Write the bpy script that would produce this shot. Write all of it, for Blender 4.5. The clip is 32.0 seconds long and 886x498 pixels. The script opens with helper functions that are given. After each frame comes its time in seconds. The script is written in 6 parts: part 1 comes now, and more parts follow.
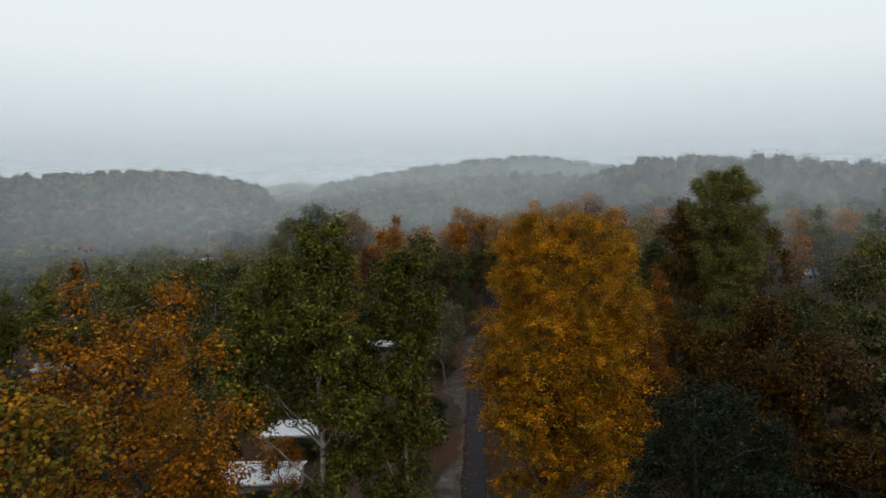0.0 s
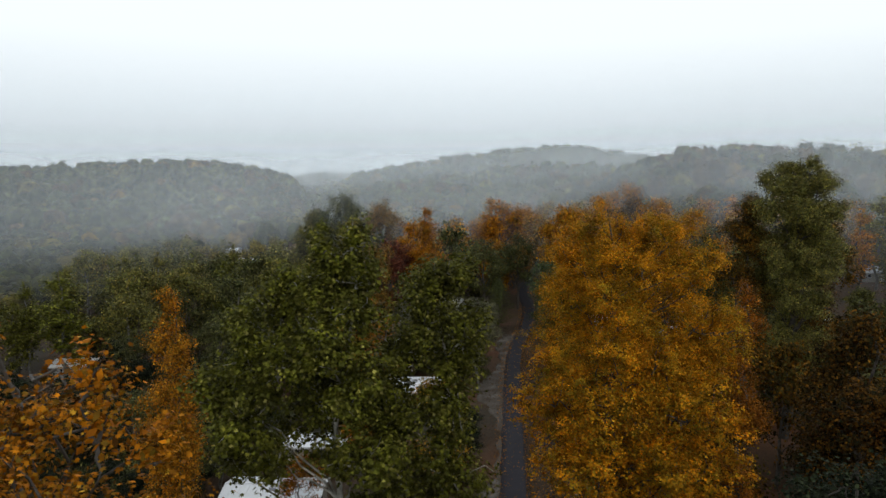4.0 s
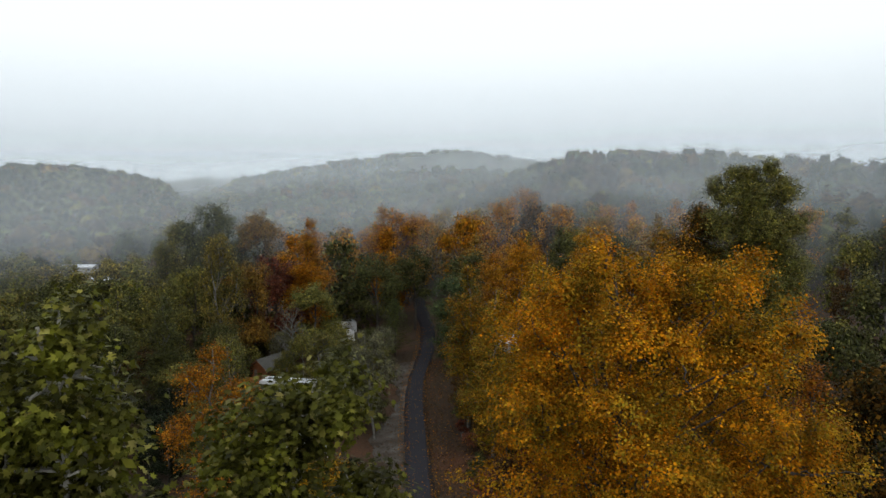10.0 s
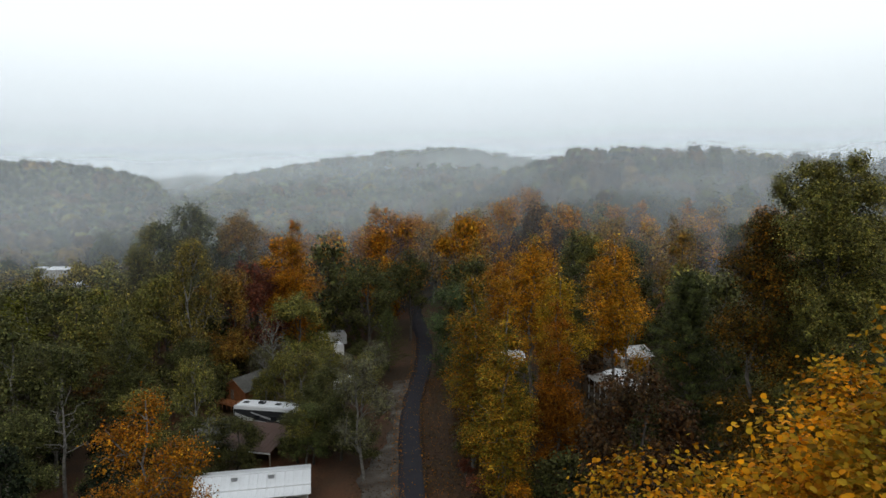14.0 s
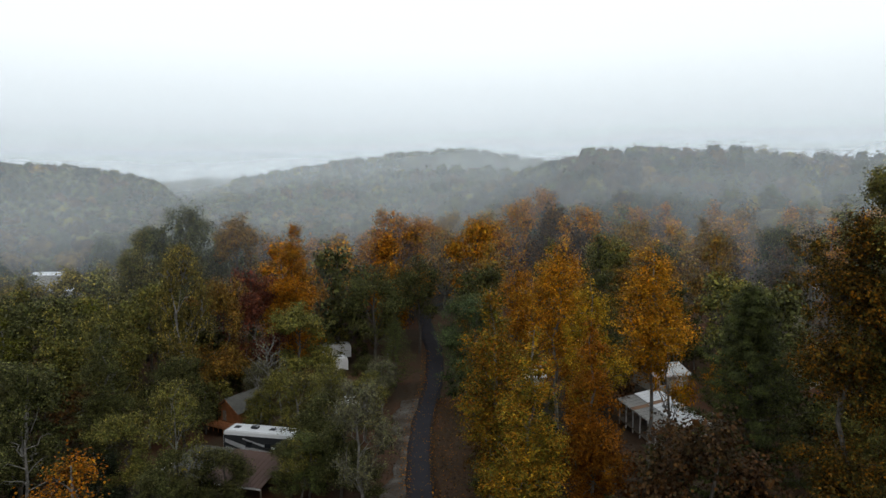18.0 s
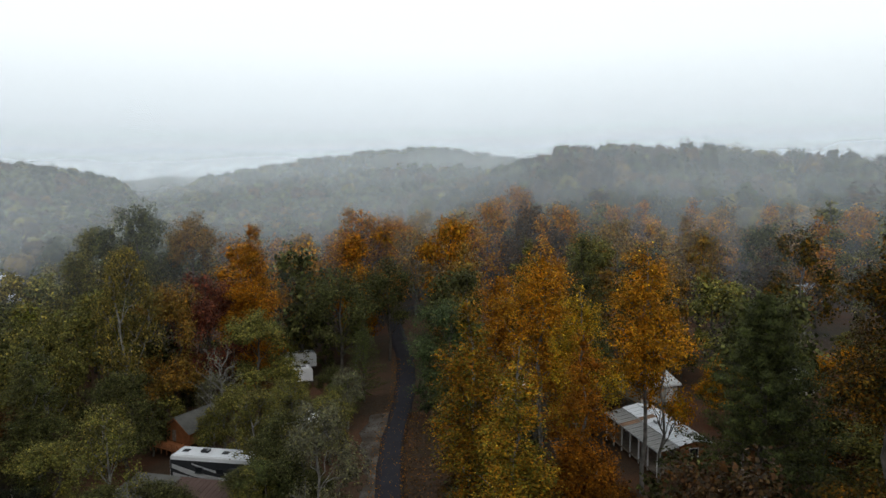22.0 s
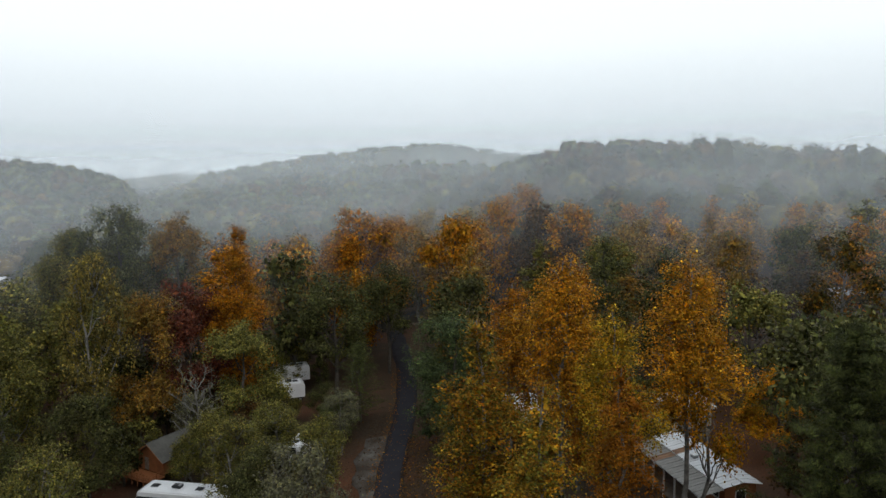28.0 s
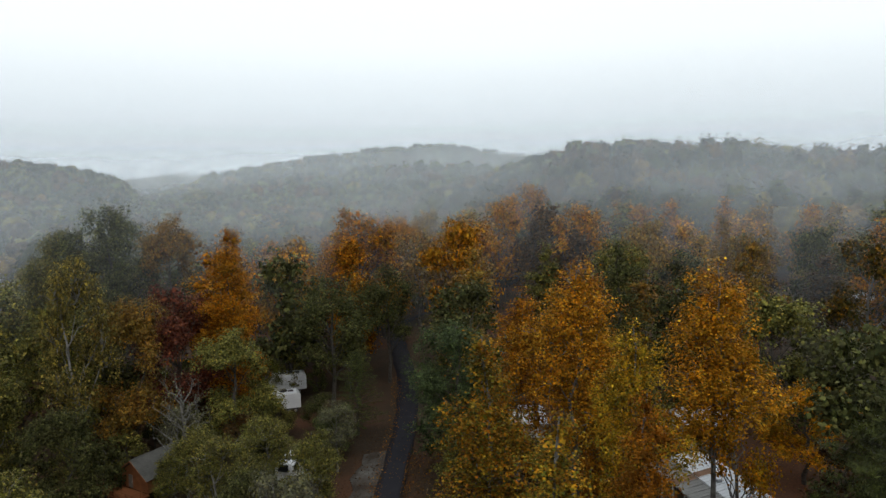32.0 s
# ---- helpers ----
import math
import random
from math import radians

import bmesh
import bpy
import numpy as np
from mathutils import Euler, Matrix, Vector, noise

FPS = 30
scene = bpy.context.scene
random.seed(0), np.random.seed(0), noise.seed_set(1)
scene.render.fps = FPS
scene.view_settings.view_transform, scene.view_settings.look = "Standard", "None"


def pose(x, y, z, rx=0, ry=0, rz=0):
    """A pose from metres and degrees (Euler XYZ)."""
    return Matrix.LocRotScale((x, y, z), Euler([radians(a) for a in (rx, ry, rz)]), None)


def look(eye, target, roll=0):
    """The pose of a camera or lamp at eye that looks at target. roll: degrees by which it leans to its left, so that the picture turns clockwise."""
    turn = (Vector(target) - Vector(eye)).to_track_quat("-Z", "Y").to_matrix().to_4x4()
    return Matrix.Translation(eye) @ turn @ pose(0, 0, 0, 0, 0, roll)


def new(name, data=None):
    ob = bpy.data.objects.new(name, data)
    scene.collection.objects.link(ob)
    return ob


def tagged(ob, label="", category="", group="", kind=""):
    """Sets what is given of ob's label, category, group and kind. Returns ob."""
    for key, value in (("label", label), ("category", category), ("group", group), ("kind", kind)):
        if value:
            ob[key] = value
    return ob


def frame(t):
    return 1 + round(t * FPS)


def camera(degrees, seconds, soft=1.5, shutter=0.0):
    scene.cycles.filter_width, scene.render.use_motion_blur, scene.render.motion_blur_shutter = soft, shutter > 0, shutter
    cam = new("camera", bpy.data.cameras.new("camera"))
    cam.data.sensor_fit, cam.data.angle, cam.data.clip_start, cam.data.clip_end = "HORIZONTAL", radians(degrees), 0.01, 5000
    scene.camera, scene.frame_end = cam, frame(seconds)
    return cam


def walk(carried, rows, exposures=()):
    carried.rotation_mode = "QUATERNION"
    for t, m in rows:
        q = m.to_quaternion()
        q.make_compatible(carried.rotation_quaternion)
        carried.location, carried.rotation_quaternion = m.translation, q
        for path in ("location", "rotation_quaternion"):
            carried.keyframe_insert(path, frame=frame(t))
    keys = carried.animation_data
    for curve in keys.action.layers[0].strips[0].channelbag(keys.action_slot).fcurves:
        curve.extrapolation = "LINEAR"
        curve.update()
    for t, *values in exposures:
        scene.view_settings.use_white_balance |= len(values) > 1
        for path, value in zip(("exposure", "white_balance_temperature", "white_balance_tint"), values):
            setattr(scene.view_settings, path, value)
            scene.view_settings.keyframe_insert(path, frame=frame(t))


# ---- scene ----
cam = camera(68.1, 32.0, soft=1.5)
PATH = [
    (0, (-0.222, -0.102, 31.906), (-0.2, 1.889, 31.72), -0.3),
    (0.5, (-0.14, 0.266, 31.914), (-0.18, 2.257, 31.725), -0.3),
    (1, (-0.201, 0.716, 31.872), (-0.233, 2.707, 31.682), -0.3),
    (1.5, (-0.264, 1.475, 31.833), (-0.337, 3.464, 31.638), 0.0),
    (2, (-0.467, 2.446, 31.885), (-0.512, 4.436, 31.686), 0.1),
    (2.5, (-0.635, 3.669, 31.993), (-0.678, 5.658, 31.79), 0.3),
    (4.5, (-1.092, 8.757, 32.262), (-1.178, 10.743, 32.043), -0.4),
    (5, (-1.167, 10.571, 32.298), (-1.278, 12.556, 32.08), -0.3),
    (5.5, (-1.157, 12.756, 32.265), (-1.038, 14.741, 32.055), -0.0),
    (6, (-1.223, 14.689, 32.226), (-0.925, 16.656, 32.021), -0.1),
    (6.5, (-1.323, 16.119, 32.259), (-1.043, 18.089, 32.055), -0.2),
    (7, (-1.367, 17.327, 32.338), (-1.115, 19.3, 32.135), -0.2),
    (7.5, (-1.328, 18.635, 32.44), (-1.072, 20.608, 32.233), -0.4),
    (8, (-1.27, 20.027, 32.567), (-0.995, 21.997, 32.36), -0.3),
    (8.5, (-1.195, 21.17, 32.661), (-0.893, 23.137, 32.456), -0.3),
    (9, (-1.073, 22.209, 32.63), (-0.793, 24.179, 32.428), -0.1),
    (9.5, (-0.932, 23.321, 32.573), (-0.638, 25.288, 32.367), -0.3),
    (10, (-0.783, 24.452, 32.504), (-0.519, 26.424, 32.3), -0.3),
    (10.5, (-0.702, 25.701, 32.449), (-0.408, 27.668, 32.239), -0.3),
    (11, (-0.571, 27.087, 32.33), (-0.261, 29.052, 32.12), -0.3),
    (11.5, (-0.448, 28.644, 32.09), (-0.157, 30.611, 31.881), -0.2),
    (12, (-0.2, 30.27, 32.093), (0.079, 32.239, 31.88), -0.4),
    (12.5, (-0.055, 31.968, 32.104), (0.213, 33.938, 31.892), -0.3),
    (13, (-0.003, 33.541, 32.181), (0.287, 35.509, 31.969), -0.3),
    (13.5, (0.036, 34.938, 32.383), (0.336, 36.904, 32.17), -0.3),
    (14, (0.176, 36.458, 32.525), (0.456, 38.427, 32.315), -0.2),
    (14.5, (0.354, 37.831, 32.561), (0.633, 39.8, 32.352), -0.3),
    (16.5, (0.687, 42.665, 32.389), (0.966, 44.636, 32.188), -0.4),
    (17, (0.825, 43.599, 32.34), (1.13, 45.565, 32.137), -0.4),
    (17.5, (0.974, 44.662, 32.306), (1.258, 46.632, 32.102), -0.5),
    (18, (1.135, 45.762, 32.247), (1.386, 47.736, 32.043), -0.4),
    (18.5, (1.113, 46.581, 32.215), (1.402, 48.549, 32.012), -0.2),
    (19, (1.188, 47.414, 32.161), (1.497, 49.379, 31.957), -0.3),
    (19.5, (1.455, 48.47, 32.112), (1.763, 50.435, 31.907), -0.4),
    (20, (1.59, 49.423, 32.077), (1.867, 51.393, 31.871), -0.4),
    (20.5, (1.705, 50.319, 32.052), (1.981, 52.289, 31.844), -0.3),
    (21, (1.835, 51.234, 32.03), (2.134, 53.201, 31.823), -0.3),
    (21.5, (1.977, 52.097, 31.968), (2.292, 54.061, 31.76), -0.3),
    (22, (2.086, 52.906, 31.928), (2.423, 54.866, 31.72), -0.4),
    (22.5, (2.208, 53.763, 31.863), (2.529, 55.726, 31.654), -0.5),
    (23, (2.348, 54.554, 31.814), (2.675, 56.516, 31.605), -0.5),
    (23.5, (2.483, 55.286, 31.757), (2.787, 57.251, 31.547), -0.4),
    (24, (2.529, 56.019, 31.747), (2.844, 57.982, 31.535), -0.5),
    (24.5, (2.62, 56.774, 31.769), (2.922, 58.74, 31.555), -0.5),
    (25, (2.787, 57.6, 31.812), (3.081, 59.567, 31.596), -0.5),
    (25.5, (2.918, 58.534, 31.811), (3.261, 60.493, 31.598), -0.5),
    (27.5, (3.413, 61.28, 31.911), (3.732, 63.242, 31.694), -0.6),
    (28, (3.648, 62.076, 31.957), (3.973, 64.037, 31.74), -0.5),
    (28.5, (3.909, 62.854, 31.964), (4.296, 64.805, 31.748), -0.6),
    (29, (4.211, 63.401, 31.942), (4.548, 65.361, 31.725), -0.9),
    (29.5, (4.49, 64.008, 31.925), (4.826, 65.967, 31.709), -0.8),
    (30, (4.675, 64.612, 31.908), (5.002, 66.573, 31.691), -0.8),
    (30.5, (4.808, 65.271, 31.861), (5.154, 67.229, 31.647), -0.5),
    (31, (4.782, 65.803, 31.869), (5.129, 67.761, 31.654), -0.4),
    (31.5, (4.725, 66.225, 31.862), (5.062, 68.185, 31.648), -0.5),
    (32, (4.521, 66.616, 31.882), (4.836, 68.58, 31.667), -0.5),
]
walk(cam, [(t, look(eye, target, roll)) for t, eye, target, roll in PATH],
     exposures=((0, -0.2), (2.5, -0.12), (5.0, 0.1), (32.0, 0.1)))

# ---- world, sun ----
SUN_UP, SUN_ROUND = 50.0, 160.0
world = bpy.data.worlds.new("overcast_sky")
scene.world = world
world.use_nodes = True
wt = world.node_tree
wt.nodes.clear()
w_out = wt.nodes.new("ShaderNodeOutputWorld")
w_bg = wt.nodes.new("ShaderNodeBackground")
w_sky = wt.nodes.new("ShaderNodeTexSky")
w_sky.sky_type = "NISHITA"
w_sky.sun_disc = False
w_sky.sun_elevation, w_sky.sun_rotation = radians(SUN_UP), radians(SUN_ROUND)
w_sky.air_density, w_sky.dust_density = 1.0, 6.0
w_dim = wt.nodes.new("ShaderNodeMix")
w_dim.data_type, w_dim.blend_type = "RGBA", "MULTIPLY"
w_dim.inputs["Factor"].default_value = 1.0
w_dim.inputs["B"].default_value = (0.09, 0.09, 0.09, 1)
# the cloud deck: grey at the horizon, brighter overhead
w_tc = wt.nodes.new("ShaderNodeTexCoord")
w_xyz = wt.nodes.new("ShaderNodeSeparateXYZ")
w_ramp = wt.nodes.new("ShaderNodeValToRGB")
SKY = ((0.0, (0.50, 0.575, 0.625)), (0.04, (0.60, 0.675, 0.73)), (0.10, (0.79, 0.87, 0.925)), (0.19, (0.98, 1.05, 1.085)), (0.30, (1.02, 1.08, 1.12)), (0.55, (0.70, 0.76, 0.80)), (1.0, (0.58, 0.635, 0.675)))
while len(w_ramp.color_ramp.elements) < len(SKY):
    w_ramp.color_ramp.elements.new(0.5)
for e, (pos, col) in zip(w_ramp.color_ramp.elements, SKY):
    e.position, e.color = pos, (*col, 1)
w_noise = wt.nodes.new("ShaderNodeTexNoise")
w_noise.inputs["Scale"].default_value, w_noise.inputs["Detail"].default_value = 2.2, 4.0
w_cloud = wt.nodes.new("ShaderNodeMix")
w_cloud.data_type, w_cloud.blend_type = "RGBA", "OVERLAY"
w_cloud.inputs["Factor"].default_value = 0.04
w_mix = wt.nodes.new("ShaderNodeMix")
w_mix.data_type = "RGBA"
w_mix.inputs["Factor"].default_value = 0.92
wt.links.new(w_tc.outputs["Generated"], w_xyz.inputs[0])
wt.links.new(w_tc.outputs["Generated"], w_noise.inputs["Vector"])
wt.links.new(w_xyz.outputs["Z"], w_ramp.inputs[0])
wt.links.new(w_ramp.outputs["Color"], w_cloud.inputs["A"])
wt.links.new(w_noise.outputs["Fac"], w_cloud.inputs["B"])
wt.links.new(w_sky.outputs[0], w_dim.inputs["A"])
wt.links.new(w_dim.outputs["Result"], w_mix.inputs["A"])
wt.links.new(w_cloud.outputs["Result"], w_mix.inputs["B"])
wt.links.new(w_mix.outputs["Result"], w_bg.inputs["Color"])
wt.links.new(w_bg.outputs[0], w_out.inputs[0])
w_bg.inputs["Strength"].default_value = 1.0

sun = new("sun", bpy.data.lights.new("sun", "SUN"))
sun.data.energy, sun.data.angle, sun.data.color = 0.5, radians(25), (1.0, 0.96, 0.9)
sun.matrix_world = pose(0, 0, 300, 90 - SUN_UP, 0, 180 - SUN_ROUND)


# ---- materials ----
def material(name):
    m = bpy.data.materials.new(name)
    m.use_nodes = True
    nt = m.node_tree
    return m, nt, nt.nodes["Principled BSDF"], nt.nodes["Material Output"]


def ramp(nt, source, stops):
    r = nt.nodes.new("ShaderNodeValToRGB")
    els = r.color_ramp.elements
    while len(els) < len(stops):
        els.new(0.5)
    for e, (p, c) in zip(els, stops):
        e.position, e.color = p, (*c, 1)
    nt.links.new(source, r.inputs[0])
    return r.outputs["Color"]


def noise_fac(nt, scale, detail=4.0, coords="Object", rough=0.55):
    tc = nt.nodes.new("ShaderNodeTexCoord")
    n = nt.nodes.new("ShaderNodeTexNoise")
    n.inputs["Scale"].default_value, n.inputs["Detail"].default_value, n.inputs["Roughness"].default_value = scale, detail, rough
    nt.links.new(tc.outputs[coords], n.inputs["Vector"])
    return n.outputs["Fac"]


def mixed(nt, a, b, fac, blend="MIX"):
    m = nt.nodes.new("ShaderNodeMix")
    m.data_type, m.blend_type = "RGBA", blend
    for key, v in (("A", a), ("B", b), ("Factor", fac)):
        if isinstance(v, (int, float)):
            m.inputs[key].default_value = v
        elif isinstance(v, tuple):
            m.inputs[key].default_value = (*v, 1)
        else:
            nt.links.new(v, m.inputs[key])
    return m.outputs["Result"]


def bumped(nt, bsdf, height, strength, distance):
    b = nt.nodes.new("ShaderNodeBump")
    b.inputs["Strength"].default_value, b.inputs["Distance"].default_value = strength, distance
    nt.links.new(height, b.inputs["Height"])
    nt.links.new(b.outputs[0], bsdf.inputs["Normal"])


def leaf_mat(name, stops, other, patch=0.35, gloss=0.3, even=0.0, patch_scale=0.33, clump_shade_scale=1.7):
    """Leaves: each its own colour out of the ramp, in patches turned towards another colour, thin enough to let light through."""
    m, nt, b, out = material(name)
    geo = nt.nodes.new("ShaderNodeNewGeometry")
    col = ramp(nt, geo.outputs["Random Per Island"], stops)
    if even:
        col = mixed(nt, col, stops[len(stops) // 2][1], even)
    spot = nt.nodes.new("ShaderNodeMath")
    spot.operation = "MULTIPLY_ADD"
    spot.use_clamp = True
    nt.links.new(noise_fac(nt, patch_scale, 3.0), spot.inputs[0])
    spot.inputs[1].default_value, spot.inputs[2].default_value = 4.0, -2.1 + patch
    half = nt.nodes.new("ShaderNodeMath")
    half.operation = "MULTIPLY"
    nt.links.new(spot.outputs[0], half.inputs[0])
    half.inputs[1].default_value = 0.75
    col = mixed(nt, col, other, half.outputs[0])
    info = nt.nodes.new("ShaderNodeObjectInfo")
    # gap shade and highlights put into leaf colour: half-metre sprays, placed anew per tree
    tc = nt.nodes.new("ShaderNodeTexCoord")
    shift = nt.nodes.new("ShaderNodeVectorMath")
    shift.operation = "MULTIPLY_ADD"
    nt.links.new(info.outputs["Random"], shift.inputs[0])
    shift.inputs[1].default_value = (97.0, 61.0, 43.0)
    nt.links.new(tc.outputs["Object"], shift.inputs[2])
    clump_shade = nt.nodes.new("ShaderNodeTexNoise")
    clump_shade.inputs["Scale"].default_value, clump_shade.inputs["Detail"].default_value = clump_shade_scale, 3.0
    nt.links.new(shift.outputs[0], clump_shade.inputs["Vector"])
    col = mixed(nt, col, ramp(nt, clump_shade.outputs["Fac"], ((0.32, (0.32, 0.31, 0.32)), (0.5, (0.92, 0.92, 0.92)), (0.66, (1.72, 1.78, 1.35)))), 1.0, "MULTIPLY")
    hsv = nt.nodes.new("ShaderNodeHueSaturation")
    mr = nt.nodes.new("ShaderNodeMapRange")
    mr.inputs["To Min"].default_value, mr.inputs["To Max"].default_value = 0.8, 1.2
    mh = nt.nodes.new("ShaderNodeMapRange")
    mh.inputs["To Min"].default_value, mh.inputs["To Max"].default_value = 0.495, 0.505
    nt.links.new(info.outputs["Random"], mr.inputs["Value"])
    nt.links.new(info.outputs["Random"], mh.inputs["Value"])
    nt.links.new(mr.outputs[0], hsv.inputs["Value"])
    nt.links.new(mh.outputs[0], hsv.inputs["Hue"])
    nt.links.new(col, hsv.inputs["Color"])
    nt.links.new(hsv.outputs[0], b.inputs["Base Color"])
    b.inputs["Roughness"].default_value = 0.5
    b.inputs["Specular IOR Level"].default_value = gloss * 0.6
    tr = nt.nodes.new("ShaderNodeBsdfTranslucent")
    nt.links.new(hsv.outputs[0], tr.inputs["Color"])
    ms = nt.nodes.new("ShaderNodeMixShader")
    ms.inputs[0].default_value = 0.18
    nt.links.new(b.outputs[0], ms.inputs[1])
    nt.links.new(tr.outputs[0], ms.inputs[2])
    nt.links.new(ms.outputs[0], out.inputs["Surface"])
    return m


GOLD = leaf_mat("gold_leaves", ((0.0, (0.0548, 0.0754, 0.0134)), (0.14, (0.1423, 0.1570, 0.0161)), (0.3, (0.3720, 0.2070, 0.0108)), (0.55, (0.5909, 0.2321, 0.0067)), (0.75, (0.5471, 0.1695, 0.0067)), (0.86, (0.2188, 0.0816, 0.0108)), (0.95, (0.0766, 0.0439, 0.0134)), (1.0, (0.8370, 0.5017, 0.0403))), (0.1149, 0.1067, 0.0134), 0.42, 0.03, 0.35, 0.6, 1.3)
ORANGE = leaf_mat("orange_leaves", ((0.0, (0.0914, 0.0732, 0.0137)), (0.25, (0.3861, 0.1674, 0.0113)), (0.6, (0.5487, 0.1831, 0.0068)), (0.82, (0.2642, 0.0859, 0.0091)), (0.92, (0.0914, 0.0419, 0.0137)), (1.0, (0.8128, 0.3976, 0.0341))), (0.2438, 0.1360, 0.0159), 0.22, 0.06)
BRONZE = leaf_mat("bronze_leaves", ((0.0, (0.0805, 0.0633, 0.0138)), (0.25, (0.3450, 0.1552, 0.0138)), (0.6, (0.5520, 0.1955, 0.0092)), (0.82, (0.2760, 0.0920, 0.0115)), (0.92, (0.0920, 0.0460, 0.0138)), (1.0, (0.8970, 0.4830, 0.0345))), (0.2990, 0.1495, 0.0161), 0.3, 0.06)
RUST_LEAF = leaf_mat("rust_orange_leaves", ((0.0, (0.0720, 0.0456, 0.0120)), (0.25, (0.2520, 0.0960, 0.0120)), (0.65, (0.3960, 0.1344, 0.0096)), (0.9, (0.1800, 0.0660, 0.0120)), (1.0, (0.6240, 0.2640, 0.0240))), (0.1800, 0.0900, 0.0144), 0.25, 0.05)
YELLOW_GREEN = leaf_mat("pale_yellow_green_leaves", ((0.0, (0.0600, 0.0594, 0.0270)), (0.35, (0.1500, 0.1215, 0.0360)), (0.75, (0.2500, 0.1845, 0.0390)), (1.0, (0.4200, 0.2970, 0.0750))), (0.0900, 0.0810, 0.0330), 0.3, 0.06)
POPLAR = leaf_mat("mottled_poplar_leaves", ((0.0, (0.0612, 0.0690, 0.0167)), (0.22, (0.1837, 0.1487, 0.0195)), (0.5, (0.4164, 0.2083, 0.0167)), (0.75, (0.4408, 0.1606, 0.0124)), (0.86, (0.1715, 0.0713, 0.0140)), (0.93, (0.0734, 0.0476, 0.0140)), (1.0, (0.8328, 0.4760, 0.0418))), (0.1162, 0.1095, 0.0208), 0.44, 0.05, 0.0, 0.45)
FLAME = leaf_mat("flame_orange_leaves", ((0.0, (0.0733, 0.0482, 0.0085)), (0.25, (0.2933, 0.1109, 0.0077)), (0.6, (0.4400, 0.1446, 0.0060)), (0.82, (0.2118, 0.0675, 0.0068)), (0.92, (0.0733, 0.0337, 0.0085)), (1.0, (0.6518, 0.3471, 0.0342))), (0.1630, 0.0964, 0.0103), 0.25, 0.06)
YELLOW = leaf_mat("yellow_green_leaves", ((0.0, (0.065, 0.068, 0.014)), (0.3, (0.27, 0.175, 0.016)), (0.65, (0.48, 0.225, 0.012)), (0.82, (0.30, 0.125, 0.012)), (0.9, (0.08, 0.055, 0.014)), (1.0, (0.75, 0.45, 0.04))), (0.13, 0.115, 0.018), 0.22, 0.06)
GREEN = leaf_mat("green_leaves", ((0.0, (0.0194, 0.0229, 0.0056)), (0.35, (0.0685, 0.0732, 0.0093)), (0.8, (0.1292, 0.1259, 0.0166)), (0.92, (0.2018, 0.1831, 0.0328)), (1.0, (0.3392, 0.2900, 0.0935))), (0.0563, 0.0552, 0.0093), 0.25, 0.14, 0.25, 0.33, 1.2)
DEEP = leaf_mat("dark_green_leaves", ((0.0, (0.0274, 0.0324, 0.0126)), (0.6, (0.0742, 0.0783, 0.0281)), (0.9, (0.1236, 0.1188, 0.0422)), (1.0, (0.2059, 0.1890, 0.0703))), (0.0686, 0.0594, 0.0225), 0.25, 0.1)
# leaf colour pushed near black to stand in for deep shade and underexposure
SHADED_OAK = leaf_mat("shade_darkened_green_leaves", ((0.0, (0.007, 0.009, 0.005)), (0.6, (0.016, 0.021, 0.011)), (0.9, (0.031, 0.037, 0.020)), (1.0, (0.062, 0.070, 0.040))), (0.012, 0.016, 0.008), 0.25, 0.08)
# darker russet copy: shade of tall neighbours and black gaps put into leaf colour
SHADED_UMBER = leaf_mat("shade_darkened_umber_leaves", ((0.0, (0.0120, 0.0100, 0.0050)), (0.4, (0.0420, 0.0240, 0.0070)), (0.8, (0.1150, 0.0480, 0.0080)), (1.0, (0.2400, 0.0950, 0.0120))), (0.0180, 0.0190, 0.0080), 0.5, 0.03, 0.0, 0.5)
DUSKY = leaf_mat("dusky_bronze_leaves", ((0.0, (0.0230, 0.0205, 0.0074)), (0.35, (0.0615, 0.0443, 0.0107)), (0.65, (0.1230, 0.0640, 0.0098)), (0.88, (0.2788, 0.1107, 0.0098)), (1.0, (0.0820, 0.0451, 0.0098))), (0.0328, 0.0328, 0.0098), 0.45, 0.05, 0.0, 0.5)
OLIVE = leaf_mat("olive_leaves", ((0.0, (0.0539, 0.0560, 0.0174)), (0.4, (0.1212, 0.1150, 0.0320)), (0.85, (0.2190, 0.1838, 0.0452)), (1.0, (0.3704, 0.2715, 0.0598))), (0.1011, 0.1055, 0.0320), 0.3, 0.15)
RUSSET = leaf_mat("russet_leaves", ((0.0, (0.0319, 0.0240, 0.0113)), (0.4, (0.0684, 0.0346, 0.0129)), (0.8, (0.1003, 0.0441, 0.0129)), (1.0, (0.1367, 0.0602, 0.0145))), (0.0501, 0.0368, 0.0145), 0.3, 0.2)
RED = leaf_mat("dark_red_leaves", ((0.0, (0.0800, 0.0301, 0.0176)), (0.5, (0.1598, 0.0422, 0.0246)), (1.0, (0.2284, 0.0722, 0.0264))), (0.1028, 0.0482, 0.0264), 0.2)
RUST_RED = leaf_mat("rust_red_leaves", ((0.0, (0.060, 0.022, 0.008)), (0.5, (0.16, 0.052, 0.010)), (0.85, (0.27, 0.088, 0.012)), (1.0, (0.10, 0.045, 0.012))), (0.08, 0.04, 0.012), 0.3, 0.06)
NEEDLE = leaf_mat("pine_needles", ((0.0, (0.0420, 0.0540, 0.0196)), (0.6, (0.0870, 0.1020, 0.0336)), (1.0, (0.1500, 0.1575, 0.0532))), (0.0900, 0.0960, 0.0308), 0.2, 0.15)
